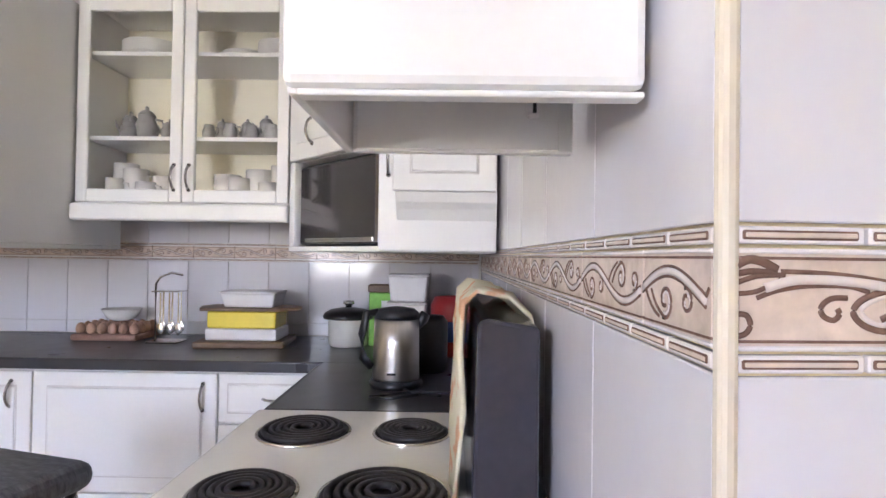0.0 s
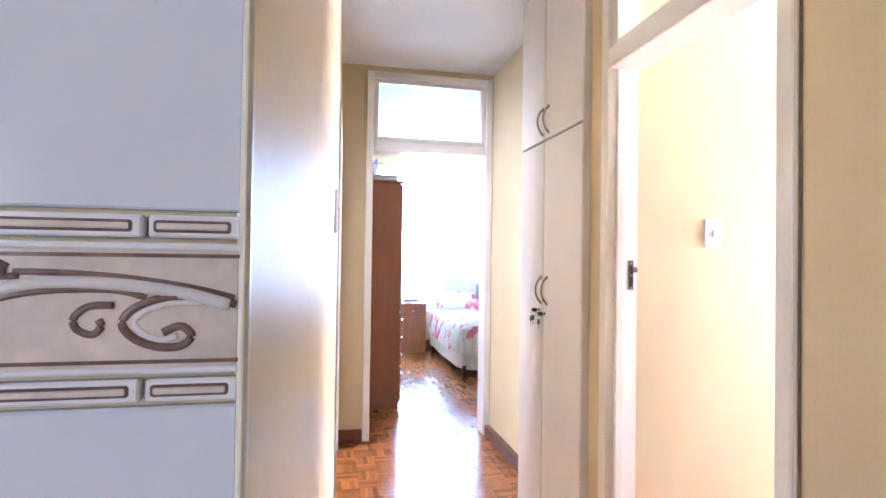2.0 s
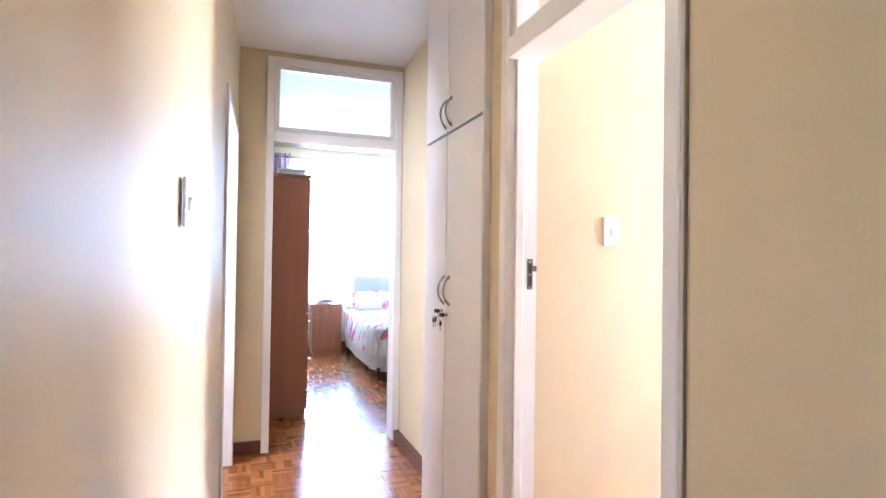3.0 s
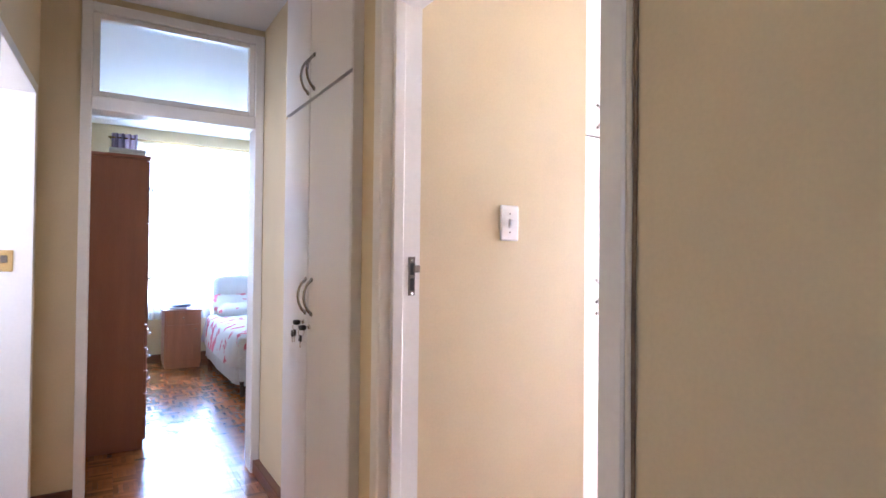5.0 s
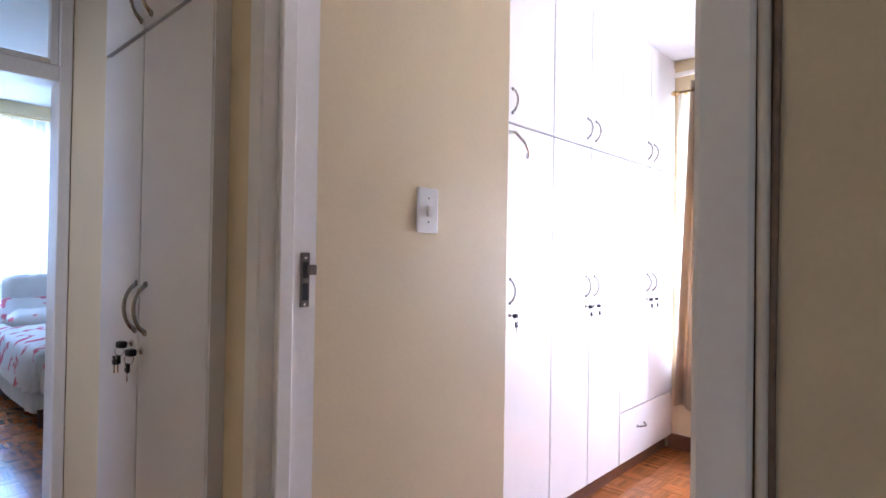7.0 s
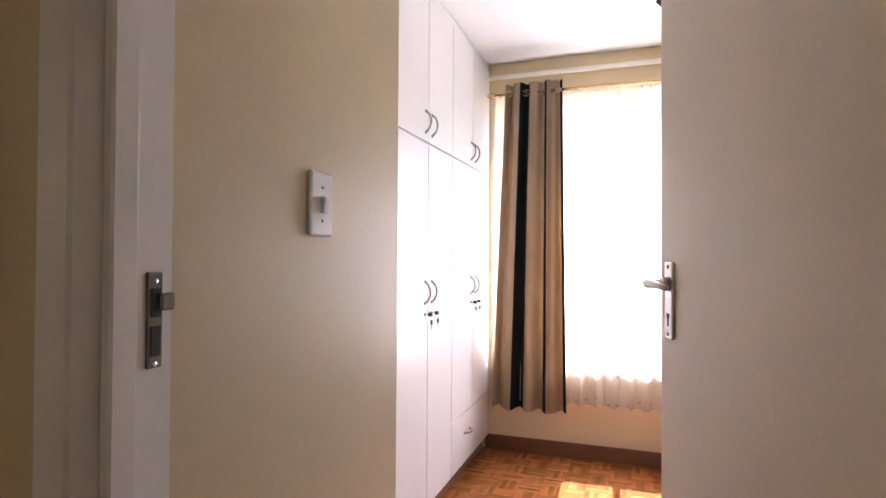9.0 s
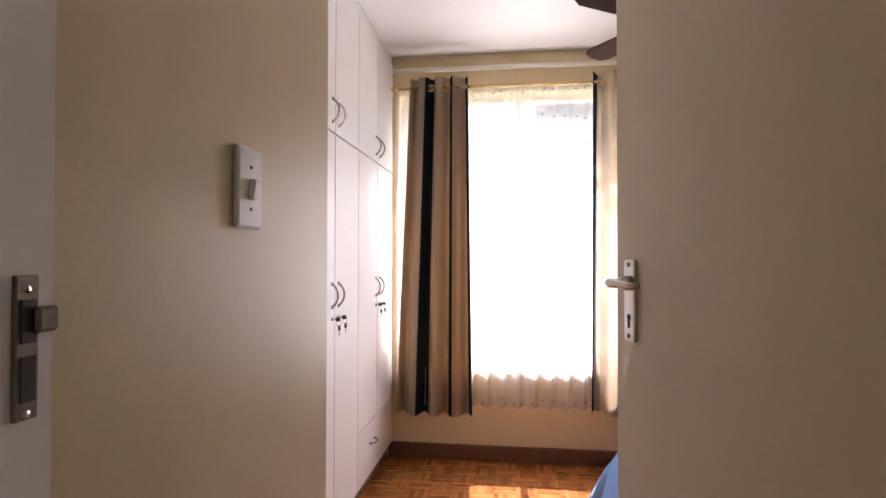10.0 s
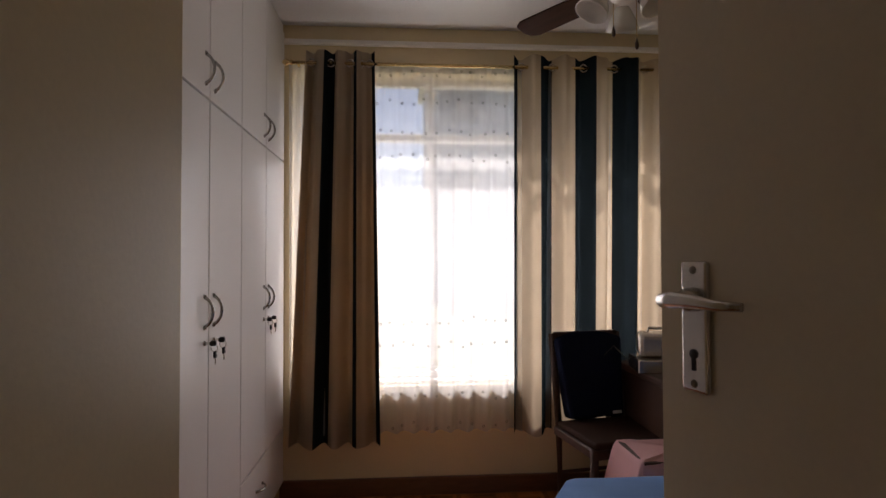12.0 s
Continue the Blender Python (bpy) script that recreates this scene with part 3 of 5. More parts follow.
# ---- east room: window, curtains, furniture ----
def steel_window(name, label, horizontal, a0, a1, z0, z1, depth, mullions, rail):
    t = thing(name, label, "window", kind="structure")

    def bx(p0, p1, q0, q1, r0, r1, bev=0.003):
        return box_bm(q0, q1, p0, p1, r0, r1, bev) if horizontal == "y" else box_bm(p0, p1, q0, q1, r0, r1, bev)

    part("sill", bx(a0, a1, depth - 0.10, depth + 0.05, z0 + 0.001, z0 + 0.022), WHITE, t)
    for p0, p1, r0, r1 in ((a0, a0 + 0.04, z0 + 0.022, z1), (a1 - 0.04, a1, z0 + 0.022, z1), (a0 + 0.04, a1 - 0.04, z1 - 0.04, z1), (a0 + 0.04, a1 - 0.04, z0 + 0.022, z0 + 0.06), (a0 + 0.04, a1 - 0.04, rail, rail + 0.045)):
        part("frame", bx(p0, p1, depth - 0.02, depth + 0.03, r0, r1), WHITE, t)
    for m in mullions:
        part("mullion", bx(m - 0.022, m + 0.022, depth - 0.018, depth + 0.028, z0 + 0.06, z1 - 0.04), WHITE, t)
    cuts = [a0 + 0.04, *sorted(mullions), a1 - 0.04]
    for c0, c1 in zip(cuts, cuts[1:]):
        for r0, r1 in ((z0 + 0.06, rail), (rail + 0.045, z1 - 0.04)):
            g = part("pane", bx(c0, c1, depth + 0.003, depth + 0.007, r0, r1, 0), GLASS, t)
            g.visible_shadow = False
    return t


steel_window("window_1", "white steel casement window with a sill", "y", W0, W1, WZ0, WZ1, 5.06, [0.95, 1.76], 2.03)
steel_window("window_2", "white steel bedroom window with a sill", "x", BX0, BX1, BZ0, BZ1, 8.28, [1.75, 2.45], 2.05)
steel_window("window_3", "white steel kitchen window", "x", -1.85, -1.0, 1.0, 2.2, -1.96, [-1.42], 1.85)


def curtain_bm(a0, a1, b0, b1, ztop, zbot, folds, depth, axis, at, seed=0, lo=0.0, hi=1.0, n=160, thick=0.0):
    """Hanging cloth: a0..a1 at the top, b0..b1 at the hem, folded; lo..hi: the stretch of its width that is built."""
    rnd = random.Random(seed)
    ph = [rnd.uniform(0, 6.28) for _ in range(4)]
    bm = bmesh.new()
    rows = []
    nz = 14
    for j in range(nz + 1):
        f = j / nz
        row = []
        for i in range(n + 1):
            s = lo + (hi - lo) * i / n
            amp = depth * (0.75 + 0.35 * f + 0.2 * math.sin(3.1 * s + ph[0]))
            d = amp * math.sin(2 * math.pi * folds * s + 0.5 * math.sin(5 * s + ph[1]) + 0.3 * f * math.sin(9 * s + ph[2]))
            d += 0.3 * depth * math.sin(4 * math.pi * folds * s + ph[3] + f)
            c = (a0 + (a1 - a0) * s) * (1 - f) + (b0 + (b1 - b0) * s) * f
            z = ztop + (zbot - ztop) * f + (0.006 * math.sin(2 * math.pi * folds * s) if j == nz else 0)
            row.append(bm.verts.new((at + d, c, z) if axis == "y" else (c, at + d, z)))
        rows.append(row)
    for p, q in zip(rows, rows[1:]):
        for i in range(n):
            fc = bm.faces.new((p[i], p[i + 1], q[i + 1], q[i]))
            fc.smooth = True
    return bm


def striped_curtain(label, a0, a1, b0, b1, ztop, zbot, folds, depth, stripes, seed, bunched=False):
    t = thing("curtain", label, "curtain")
    for k, (lo, hi, dark) in enumerate(stripes):
        part("navy_stripe" if dark else "taupe_stripe", curtain_bm(a0, a1, b0, b1, ztop, zbot, folds, depth, "y", 4.825, seed, lo, hi, max(6, int(150 * (hi - lo)))), NAVY if dark else TAUPE, t, "navy cloth stripe" if dark else "")
    if bunched:
        part("inner_fold", curtain_bm(a0, a1, b0, b1, ztop, zbot, folds, depth, "y", 4.835, seed, 0, 1, 120), TAUPE, t)
        part("inner_fold", curtain_bm(a0, a1, b0, b1, ztop, zbot, folds, depth * 0.8, "y", 4.848, seed, 0, 1, 120), TAUPE, t)
    for k in range(int(folds * 2)):
        s = (k + 0.5) / (folds * 2)
        ring = part("eyelet", tube_bm([(0.0, 0.021 * math.cos(q * math.pi / 8), 0.021 * math.sin(q * math.pi / 8)) for q in range(17)], 0.004, 6), CHROME, t)
        ring.matrix_basis = pose(4.825, a0 + (a1 - a0) * s, 2.413)
    return t


striped_curtain("taupe and navy striped eyelet curtain drawn aside", 2.455, 2.08, 2.545, 2.05, 2.480, 0.31, 3.5, 0.036,
                [(0, .27, 0), (.27, .42, 1), (.42, .69, 0), (.69, .74, 1), (.74, .95, 0), (.95, 1, 1)], 3, True)
striped_curtain("taupe and navy striped eyelet curtain lit from behind", 1.30, 0.40, 1.31, 0.44, 2.475, 0.355, 5.0, 0.052,
                [(0, .045, 1), (.045, .17, 0), (.17, .26, 1), (.26, .40, 0), (.40, .52, 1), (.52, .66, 0), (.66, .80, 1), (.80, .96, 0), (.96, 1, 1)], 8)
net = thing("net_curtain", "sheer white net curtain with small embroidered dots", "net curtain")
part("net_cloth", curtain_bm(2.56, 0.30, 2.55, 0.32, 2.425, 0.36, 22, 0.012, "y", 4.885, 5, 0, 1, 420), NET, net)
rnd = random.Random(4)
for z in (2.38, 2.22, 2.05, 1.90, 0.98, 0.85, 0.56, 0.40):
    for k in range(12):
        y = 2.06 - 0.066 * k + rnd.uniform(-0.012, 0.012)
        o = part("embroidered_dot", moved(tube_bm([(0, 0.006 * math.cos(q * math.pi / 4), 0.006 * math.sin(q * math.pi / 4)) for q in range(9)], 0.0022, 4), pose(0, 0, 0)), DOT, net)
        o.matrix_basis = pose(4.866, y, z + rnd.uniform(-0.02, 0.02))
rod = thing("curtain_rod", "brass curtain rod with turned finial on the window wall", "curtain rod")
part("pole", tube_bm([(4.825, 2.53, 2.413), (4.825, 0.22, 2.413)], 0.0095, 12), BRASS, rod)
part("finial", moved(lathe_bm([(0.009, 0), (0.016, 0.008), (0.009, 0.018), (0.019, 0.030), (0.017, 0.044), (0.008, 0.055), (0.0, 0.06)], 14), pose(4.825, 2.528, 2.413, -90)), BRASS, rod)
for y in (2.505, 0.28):
    part("bracket", tube_bm([(4.922, y, 2.413), (4.82, y, 2.413)], 0.008, 8), BRASS, rod)


def dining_chair(m):
    c = thing("dining_chair", "dark wooden chair with a navy cushion on its back", "chair", m)
    for x, y in ((-0.19, 0.20), (0.19, 0.20)):
        part("back_post", tube_bm([(x, y - 0.02, 0), (x, y, 0.45), (x * 1.02, y + 0.07, 0.92)], 0.019, 8), DARKW, c)
    for x in (-0.2, 0.2):
        part("front_leg", tube_bm([(x, -0.19, 0), (x, -0.19, 0.2), (x, -0.19, 0.44)], 0.021, 8, taper=[0.7, 0.9, 1]), DARKW, c)
    part("seat_frame", box_bm(-0.215, 0.215, -0.21, 0.21, 0.395, 0.44, 0.006), DARKW, c)
    part("seat", box_bm(-0.21, 0.21, -0.215, 0.18, 0.441, 0.475, 0.014, 3), SEATV, c, "brown leatherette seat pad")
    part("top_rail", moved(box_bm(-0.19, 0.19, -0.012, 0.012, 0.84, 0.93, 0.008, 2), pose(0, 0.262, 0, 0)), DARKW, c)
    part("back_slat", moved(box_bm(-0.17, 0.17, -0.008, 0.008, 0.60, 0.66, 0.004), pose(0, 0.228, 0)), DARKW, c)
    for y in (-0.19, 0.19):
        part("stretcher", tube_bm([(-0.19, y, 0.2), (0.19, y, 0.2)], 0.010, 8), DARKW, c)
    return c


ch = pose(4.50, 0.88, 0, 0, 0, -80)
dining_chair(ch)
cush = thing("cushion_cover", "dark navy cloth jacket hung over the chair back", "cloth", ch)
part("cloth", moved(prism_bm([(-0.150, 0.485), (-0.05, 0.478), (0.06, 0.488), (0.165, 0.480), (0.178, 0.70), (0.192, 0.905), (0.10, 0.932), (0.0, 0.940), (-0.10, 0.934), (-0.195, 0.905), (-0.175, 0.70)], -0.055, 0.035, 0.02), pose(0, 0.105, 0.0, 82)), NAVYP, cush)
part("tag", box_bm(0.09, 0.14, 0.125, 0.130, 0.505, 0.52), PAPER, cush, "small pale label")

desk = thing("desk", "dark wooden desk below the window", "desk")
part("tabletop", box_bm(4.14, 4.80, -0.30, 0.74, 0.725, 0.76, 0.006), DARKW, desk)
for x in (4.18, 4.76):
    for y in (-0.26, 0.70):
        part("leg", box_bm(x - 0.025, x + 0.025, y - 0.025, y + 0.025, 0, 0.724, 0.004), DARKW, desk)
part("apron", box_bm(4.17, 4.19, -0.23, 0.67, 0.52, 0.722, 0.003), DARKW, desk)
part("apron", box_bm(4.21, 4.73, 0.69, 0.71, 0.30, 0.722, 0.003), DARKW, desk)
st = thing("music_player", "silver and black portable music player on the desk", "stereo", pose(4.50, 0.60, 0.830, 0, 0, 70))
part("body", box_bm(-0.13, 0.13, -0.08, 0.08, 0.0, 0.12, 0.03, 3), STEEL, st)
part("speaker", moved(lathe_bm([(0.055, 0), (0.055, 0.012), (0.045, 0.016), (0.02, 0.008), (0.012, 0.012)], 20), pose(-0.07, -0.078, 0.06, 90)), BLACK, st)
part("speaker", moved(lathe_bm([(0.055, 0), (0.055, 0.012), (0.045, 0.016), (0.02, 0.008), (0.012, 0.012)], 20), pose(0.07, -0.078, 0.06, 90)), BLACK, st)
part("carry_handle", tube_bm([(-0.08, 0, 0.115), (-0.07, 0, 0.14), (0.07, 0, 0.14), (0.08, 0, 0.115)], 0.008, 8), STEEL, st)
dv = thing("disc_player", "flat silver disc player under the music player", "player", pose(4.48, 0.61, 0.761, 0, 0, 80))
part("case", box_bm(-0.15, 0.15, -0.11, 0.11, 0.0, 0.068, 0.005), CHROME, dv)
for k in range(3):
    part("button", box_bm(-0.1 + 0.05 * k, -0.08 + 0.05 * k, -0.114, -0.109, 0.015, 0.025), BLACK, dv)
cab = thing("power_cable", "black cable hanging from the desk", "cable")
part("cord", tube_bm([(4.62, 0.72, 0.77), (4.66, 0.80, 0.86), (4.70, 0.84, 0.80), (4.72, 0.82, 0.60), (4.70, 0.80, 0.30), (4.72, 0.82, 0.006)], 0.004, 6), BLACK, cab)


def draped_box_bm(x0, x1, y0, y1, z0, z1, flare=0.03, waves=7, round_=0.03, n=20, seed=1, sag=0.0):
    """Cloth over a box: rounded top, hanging sides with soft folds."""
    rnd = random.Random(seed)
    bm = bmesh.new()
    cx, cy, hx, hy = (x0 + x1) / 2, (y0 + y1) / 2, (x1 - x0) / 2, (y1 - y0) / 2
    seg = 96
    ph = rnd.uniform(0, 6)

    def ring(scale, z, fold, push):
        out = []
        for k in range(seg):
            a = 2 * math.pi * k / seg
            ca, sa = math.cos(a), math.sin(a)
            e = 0.18
            px, py = math.copysign(abs(ca) ** e, ca), math.copysign(abs(sa) ** e, sa)
            f = 1 + fold * math.sin(waves * a * 2 + ph) + fold * 0.5 * math.sin(waves * 3.3 * a)
            out.append(bm.verts.new((cx + px * (hx * scale + push * f), cy + py * (hy * scale + push * f), z + 0.004 * math.sin(5 * a + ph))))
        return out

    rings = [ring(0.02, z1 + sag, 0, 0), ring(0.4, z1 + sag * 0.8, 0, 0), ring(0.75, z1 + sag * 0.4, 0, 0), ring(1.0, z1 - round_ * 0.15, 0, -round_), ring(1.0, z1 - round_ * 0.4, 0.1, -round_ * 0.3), ring(1.0, z1 - round_, 0.2, 0.0)]
    for j in range(1, 7):
        f = j / 6
        rings.append(ring(1.0, z1 - round_ + (z0 - z1 + round_) * f, 0.55, flare * f + 0.004))
    for a, b in zip(rings, rings[1:]):
        for k in range(seg):
            fc = bm.faces.new((a[k], b[k], b[(k + 1) % seg], a[(k + 1) % seg]))
            fc.smooth = True
    bm.faces.new(rings[0])
    bmesh.ops.recalc_face_normals(bm, faces=bm.faces[:])
    return bm


stool = thing("low_table", "low wooden table hidden under a pink cloth", "table")
part("tabletop", box_bm(3.93, 4.23, 0.49, 0.96, 0.483, 0.503, 0.004), DARKW, stool)
for x in (3.96, 4.20):
    for y in (0.52, 0.92):
        part("leg", box_bm(x - 0.018, x + 0.018, y - 0.018, y + 0.018, 0, 0.482, 0.003), DARKW, stool)
pc = thing("tablecloth", "pale pink cloth draped over the low table", "cloth")
part("cloth", draped_box_bm(3.915, 4.245, 0.47, 0.98, 0.22, 0.51, 0.03, 6, 0.03, seed=5), PINK, pc)

bed1 = thing("single_bed", "single bed with a rounded blue quilt", "bed")
part("bed_frame", box_bm(1.98, 3.70, 0.40, 1.27, 0.16, 0.26, 0.01), DARKW, bed1)
for x in (2.02, 3.66):
    for y in (0.44, 1.23):
        part("leg", box_bm(x - 0.03, x + 0.03, y - 0.03, y + 0.03, 0, 0.16, 0.004), DARKW, bed1)
part("mattress", box_bm(1.96, 3.72, 0.38, 1.29, 0.26, 0.49, 0.05, 3), BEDWHITE, bed1)
q1 = thing("quilt", "light and deep blue quilt spread on the bed", "quilt")
part("quilt_top", draped_box_bm(1.90, 3.84, 0.33, 1.40, 0.22, 0.54, 0.05, 5, 0.10, seed=2, sag=0.025), BLUEQ, q1)
part("quilt_panel", draped_box_bm(1.95, 3.45, 0.30, 1.412, 0.215, 0.547, 0.055, 5, 0.10, seed=2, sag=0.027), BLUEQ2, q1, "deep blue quilt panel")

# ceiling fan with lamp shades
fan = thing("ceiling_fan", "brown-bladed ceiling fan with three frosted glass shades", "ceiling fan", pose(3.70, 1.12, 0.03))
part("rod", tube_bm([(0, 0, CEILING - 0.001), (0, 0, 2.42)], 0.012, 10), CHROME, fan)
part("canopy", lathe_bm([(0.06, CEILING - 0.001), (0.055, 2.62), (0.02, 2.60)], 20), WHITE, fan)
part("motor", lathe_bm([(0.03, 2.43), (0.10, 2.40), (0.11, 2.34), (0.08, 2.30), (0.045, 2.28), (0.045, 2.24), (0.02, 2.22)], 28), WHITE, fan)
for k in range(4):
    a = 34 + 90 * k
    b = part("blade", moved(prism_bm([(0.16, -0.045), (0.22, -0.06), (0.46, -0.064), (0.495, -0.045), (0.505, 0.0), (0.495, 0.045), (0.46, 0.064), (0.22, 0.06), (0.16, 0.045)], -0.004, 0.004, 0.002), pose(0, 0, 2.285, 10, 0, 0)), FANW, fan, "brown wooden fan blade")
    b.matrix_basis = pose(0, 0, 0, 0, 0, a)
    part("blade_arm", box_bm(0.08, 0.20, -0.012, 0.012, 2.272, 2.279, 0.002), BRASS, b)
for k in range(3):
    a = math.radians(100 + 120 * k)
    s = part("lamp_shade", lathe_bm([(0.022, 0.0), (0.035, -0.02), (0.05, -0.05), (0.062, -0.085), (0.058, -0.085), (0.046, -0.05), (0.03, -0.02)], 20), PORC, fan, "frosted white glass shade")
    s.matrix_basis = Matrix.Translation((0.09 * math.cos(a), 0.09 * math.sin(a), 2.25)) @ Matrix.Rotation(math.radians(28), 4, Vector((-math.sin(a), math.cos(a), 0)) * -1)
    part("lamp_arm", tube_bm([(0.03 * math.cos(a), 0.03 * math.sin(a), 2.26), (0.09 * math.cos(a), 0.09 * math.sin(a), 2.255)], 0.009, 8), BRASS, fan)
for x, y, z in ((0.02, 0.03, 2.14), (-0.02, -0.04, 2.08)):
    c = part("pull_chain", tube_bm([(x, y, 2.23), (x, y, z)], 0.0016, 5), BRASS, fan)
    part("knob", lathe_bm([(0.002, 0.02), (0.007, 0.0), (0.007, -0.012), (0.002, -0.02)], 10, (x, y, z - 0.015)), DARKW, c)

# ---- bedroom ----
bw = thing("brown_wardrobe", "tall reddish-brown wooden wardrobe with metal handles", "wardrobe", pose(0, 0, 0))
part("side_panel", box_bm(0.63, 1.165, 4.935, 4.953, 0.0, 1.93, 0.002), BROWNW, bw)
part("side_panel", box_bm(0.63, 1.165, 5.88, 5.90, 0.0, 1.93, 0.002), BROWNW, bw)
part("carcass", box_bm(0.63, 1.16, 4.954, 5.879, 0.05, 1.925), BROWNW, bw)
part("top_board", box_bm(0.62, 1.19, 4.928, 5.91, 1.931, 1.955, 0.004), BROWNW, bw)
part("plinth", box_bm(0.66, 1.15, 4.96, 5.87, 0.0, 0.05), BROWNW, bw)


def pull_bm():
    return join_bm(tube_bm([(0, -0.045, 0), (0.022, -0.03, 0), (0.026, 0, 0), (0.022, 0.03, 0), (0, 0.045, 0)], 0.0055, 8))


for y0, y1 in ((4.956, 5.415), (5.419, 5.877)):
    for z0, z1 in ((0.83, 1.50), (1.505, 1.92)):
        d = part("door", box_bm(1.166, 1.184, y0, y1, z0, z1, 0.003), BROWNW, bw)
        hd = part("handle", moved(pull_bm(), pose(0, 0, 0, 90)), OLDMETAL, d)
        hd.matrix_basis = pose(1.184, y0 + 0.10, (z0 + z1) / 2)
    for k in range(5):
        z0 = 0.055 + k * 0.154
        d = part("drawer", box_bm(1.166, 1.184, y0, y1, z0, z0 + 0.150, 0.003), BROWNW, bw)
        for y in (y0 + 0.10, y1 - 0.10):
            hd = part("handle", pull_bm(), CHROME, d)
            hd.matrix_basis = pose(1.184, y, z0 + 0.08)
bx_ = thing("storage_box", "white cardboard box on the wardrobe", "box")
part("body", box_bm(0.95, 1.17, 5.25, 5.60, 1.956, 2.02, 0.004), PAPER, bx_)
part("lid", box_bm(0.945, 1.175, 5.245, 5.605, 2.021, 2.045, 0.004), PAPER, bx_)

ns = thing("nightstand", "light brown wooden bedside cabinet with one drawer", "nightstand")
part("body", box_bm(1.52, 1.90, 7.66, 8.06, 0.045, 0.645, 0.003), PINEW, ns)
part("plinth", box_bm(1.53, 1.89, 7.665, 8.05, 0.0, 0.045, 0.002), PINEW, ns)
part("top_board", box_bm(1.505, 1.915, 7.635, 8.07, 0.646, 0.668, 0.004), PINEW, ns)
d = part("drawer", box_bm(1.535, 1.885, 7.642, 7.659, 0.50, 0.635, 0.003), PINEW, ns)
part("knob", moved(lathe_bm([(0.006, 0), (0.006, 0.01), (0.013, 0.016), (0.010, 0.024)], 12), pose(1.71, 7.642, 0.57, 90)), CHROME, d)
d = part("door", box_bm(1.535, 1.885, 7.642, 7.659, 0.09, 0.494, 0.003), PINEW, ns)
part("knob", moved(lathe_bm([(0.006, 0), (0.006, 0.01), (0.013, 0.016), (0.010, 0.024)], 12), pose(1.84, 7.642, 0.44, 90)), CHROME, d)
for k, (x, y, a, mt) in enumerate(((1.66, 7.80, 10, PAPER), (1.72, 7.83, -15, BLUEP), (1.70, 7.82, 30, PAPER))):
    b = thing("book", "small book lying on the bedside cabinet", "book", pose(x, y, 0.669 + 0.018 * k, 0, 0, a), group="books on the nightstand")
    part("cover", box_bm(-0.09, 0.09, -0.06, 0.06, 0, 0.016, 0.002), mt, b)
    part("pages", box_bm(-0.087, 0.092, -0.057, 0.057, 0.002, 0.014), PAPER, b)

bed2 = thing("double_bed", "bed with a white base valance", "bed")
part("base", box_bm(1.99, 3.35, 5.98, 7.90, 0.14, 0.36, 0.01), BEDWHITE, bed2)
for x in (2.03, 3.31):
    for y in (6.02, 7.86):
        part("leg", lathe_bm([(0.02, 0), (0.03, 0.14)], 12, (x, y, 0)), DARKW, bed2)
part("mattress", box_bm(1.98, 3.36, 5.96, 7.92, 0.361, 0.56, 0.05, 3), BEDWHITE, bed2)
part("valance", draped_box_bm(1.985, 3.355, 5.975, 7.9, 0.10, 0.36, 0.012, 16, 0.02, seed=8), BEDWHITE, bed2, "pleated white valance")
part("headboard", moved(prism_bm([(0.36, 0), (1.40, 0), (1.40, 0.50), (1.3, 0.57), (0.88, 0.60), (0.46, 0.57), (0.36, 0.50)], 0, 0.05, 0.012), pose(1.97, 8.0, 0.35, 90)), BEDWHITE, bed2, "padded white headboard")
bc = thing("bedspread", "white bedspread with pink flowers hanging over the bed", "bedspread")
part("cloth", draped_box_bm(1.965, 3.38, 5.94, 7.93, 0.27, 0.585, 0.03, 9, 0.06, seed=3, sag=0.02), FLORAL, bc)


def pillow(m, mat, label):
    t = thing("pillow", label, "pillow", m, group="pillows on the bed")
    bm = bmesh.new()
    bmesh.ops.create_uvsphere(bm, u_segments=24, v_segments=14, radius=1)
    for v in bm.verts:
        c = v.co
        v.co = Vector((math.copysign(abs(c.x) ** 0.5, c.x) * 0.30, math.copysign(abs(c.y) ** 0.5, c.y) * 0.20, c.z * 0.085 * (1 + 0.1 * math.sin(9 * c.x))))
    for f in bm.faces:
        f.smooth = True
    part("cover", bm, mat, t)
    return t


pillow(pose(2.33, 7.72, 0.70, 38), FLORAL, "floral pillow leaning on the headboard")
pillow(pose(2.35, 7.86, 0.86, 62), BEDWHITE, "white pillow leaning on the headboard")
pillow(pose(2.36, 7.60, 0.64, 14), FLORAL, "floral pillow lying on the bed")
pillow(pose(2.98, 7.80, 0.74, 42), BEDWHITE, "white pillow leaning on the headboard")

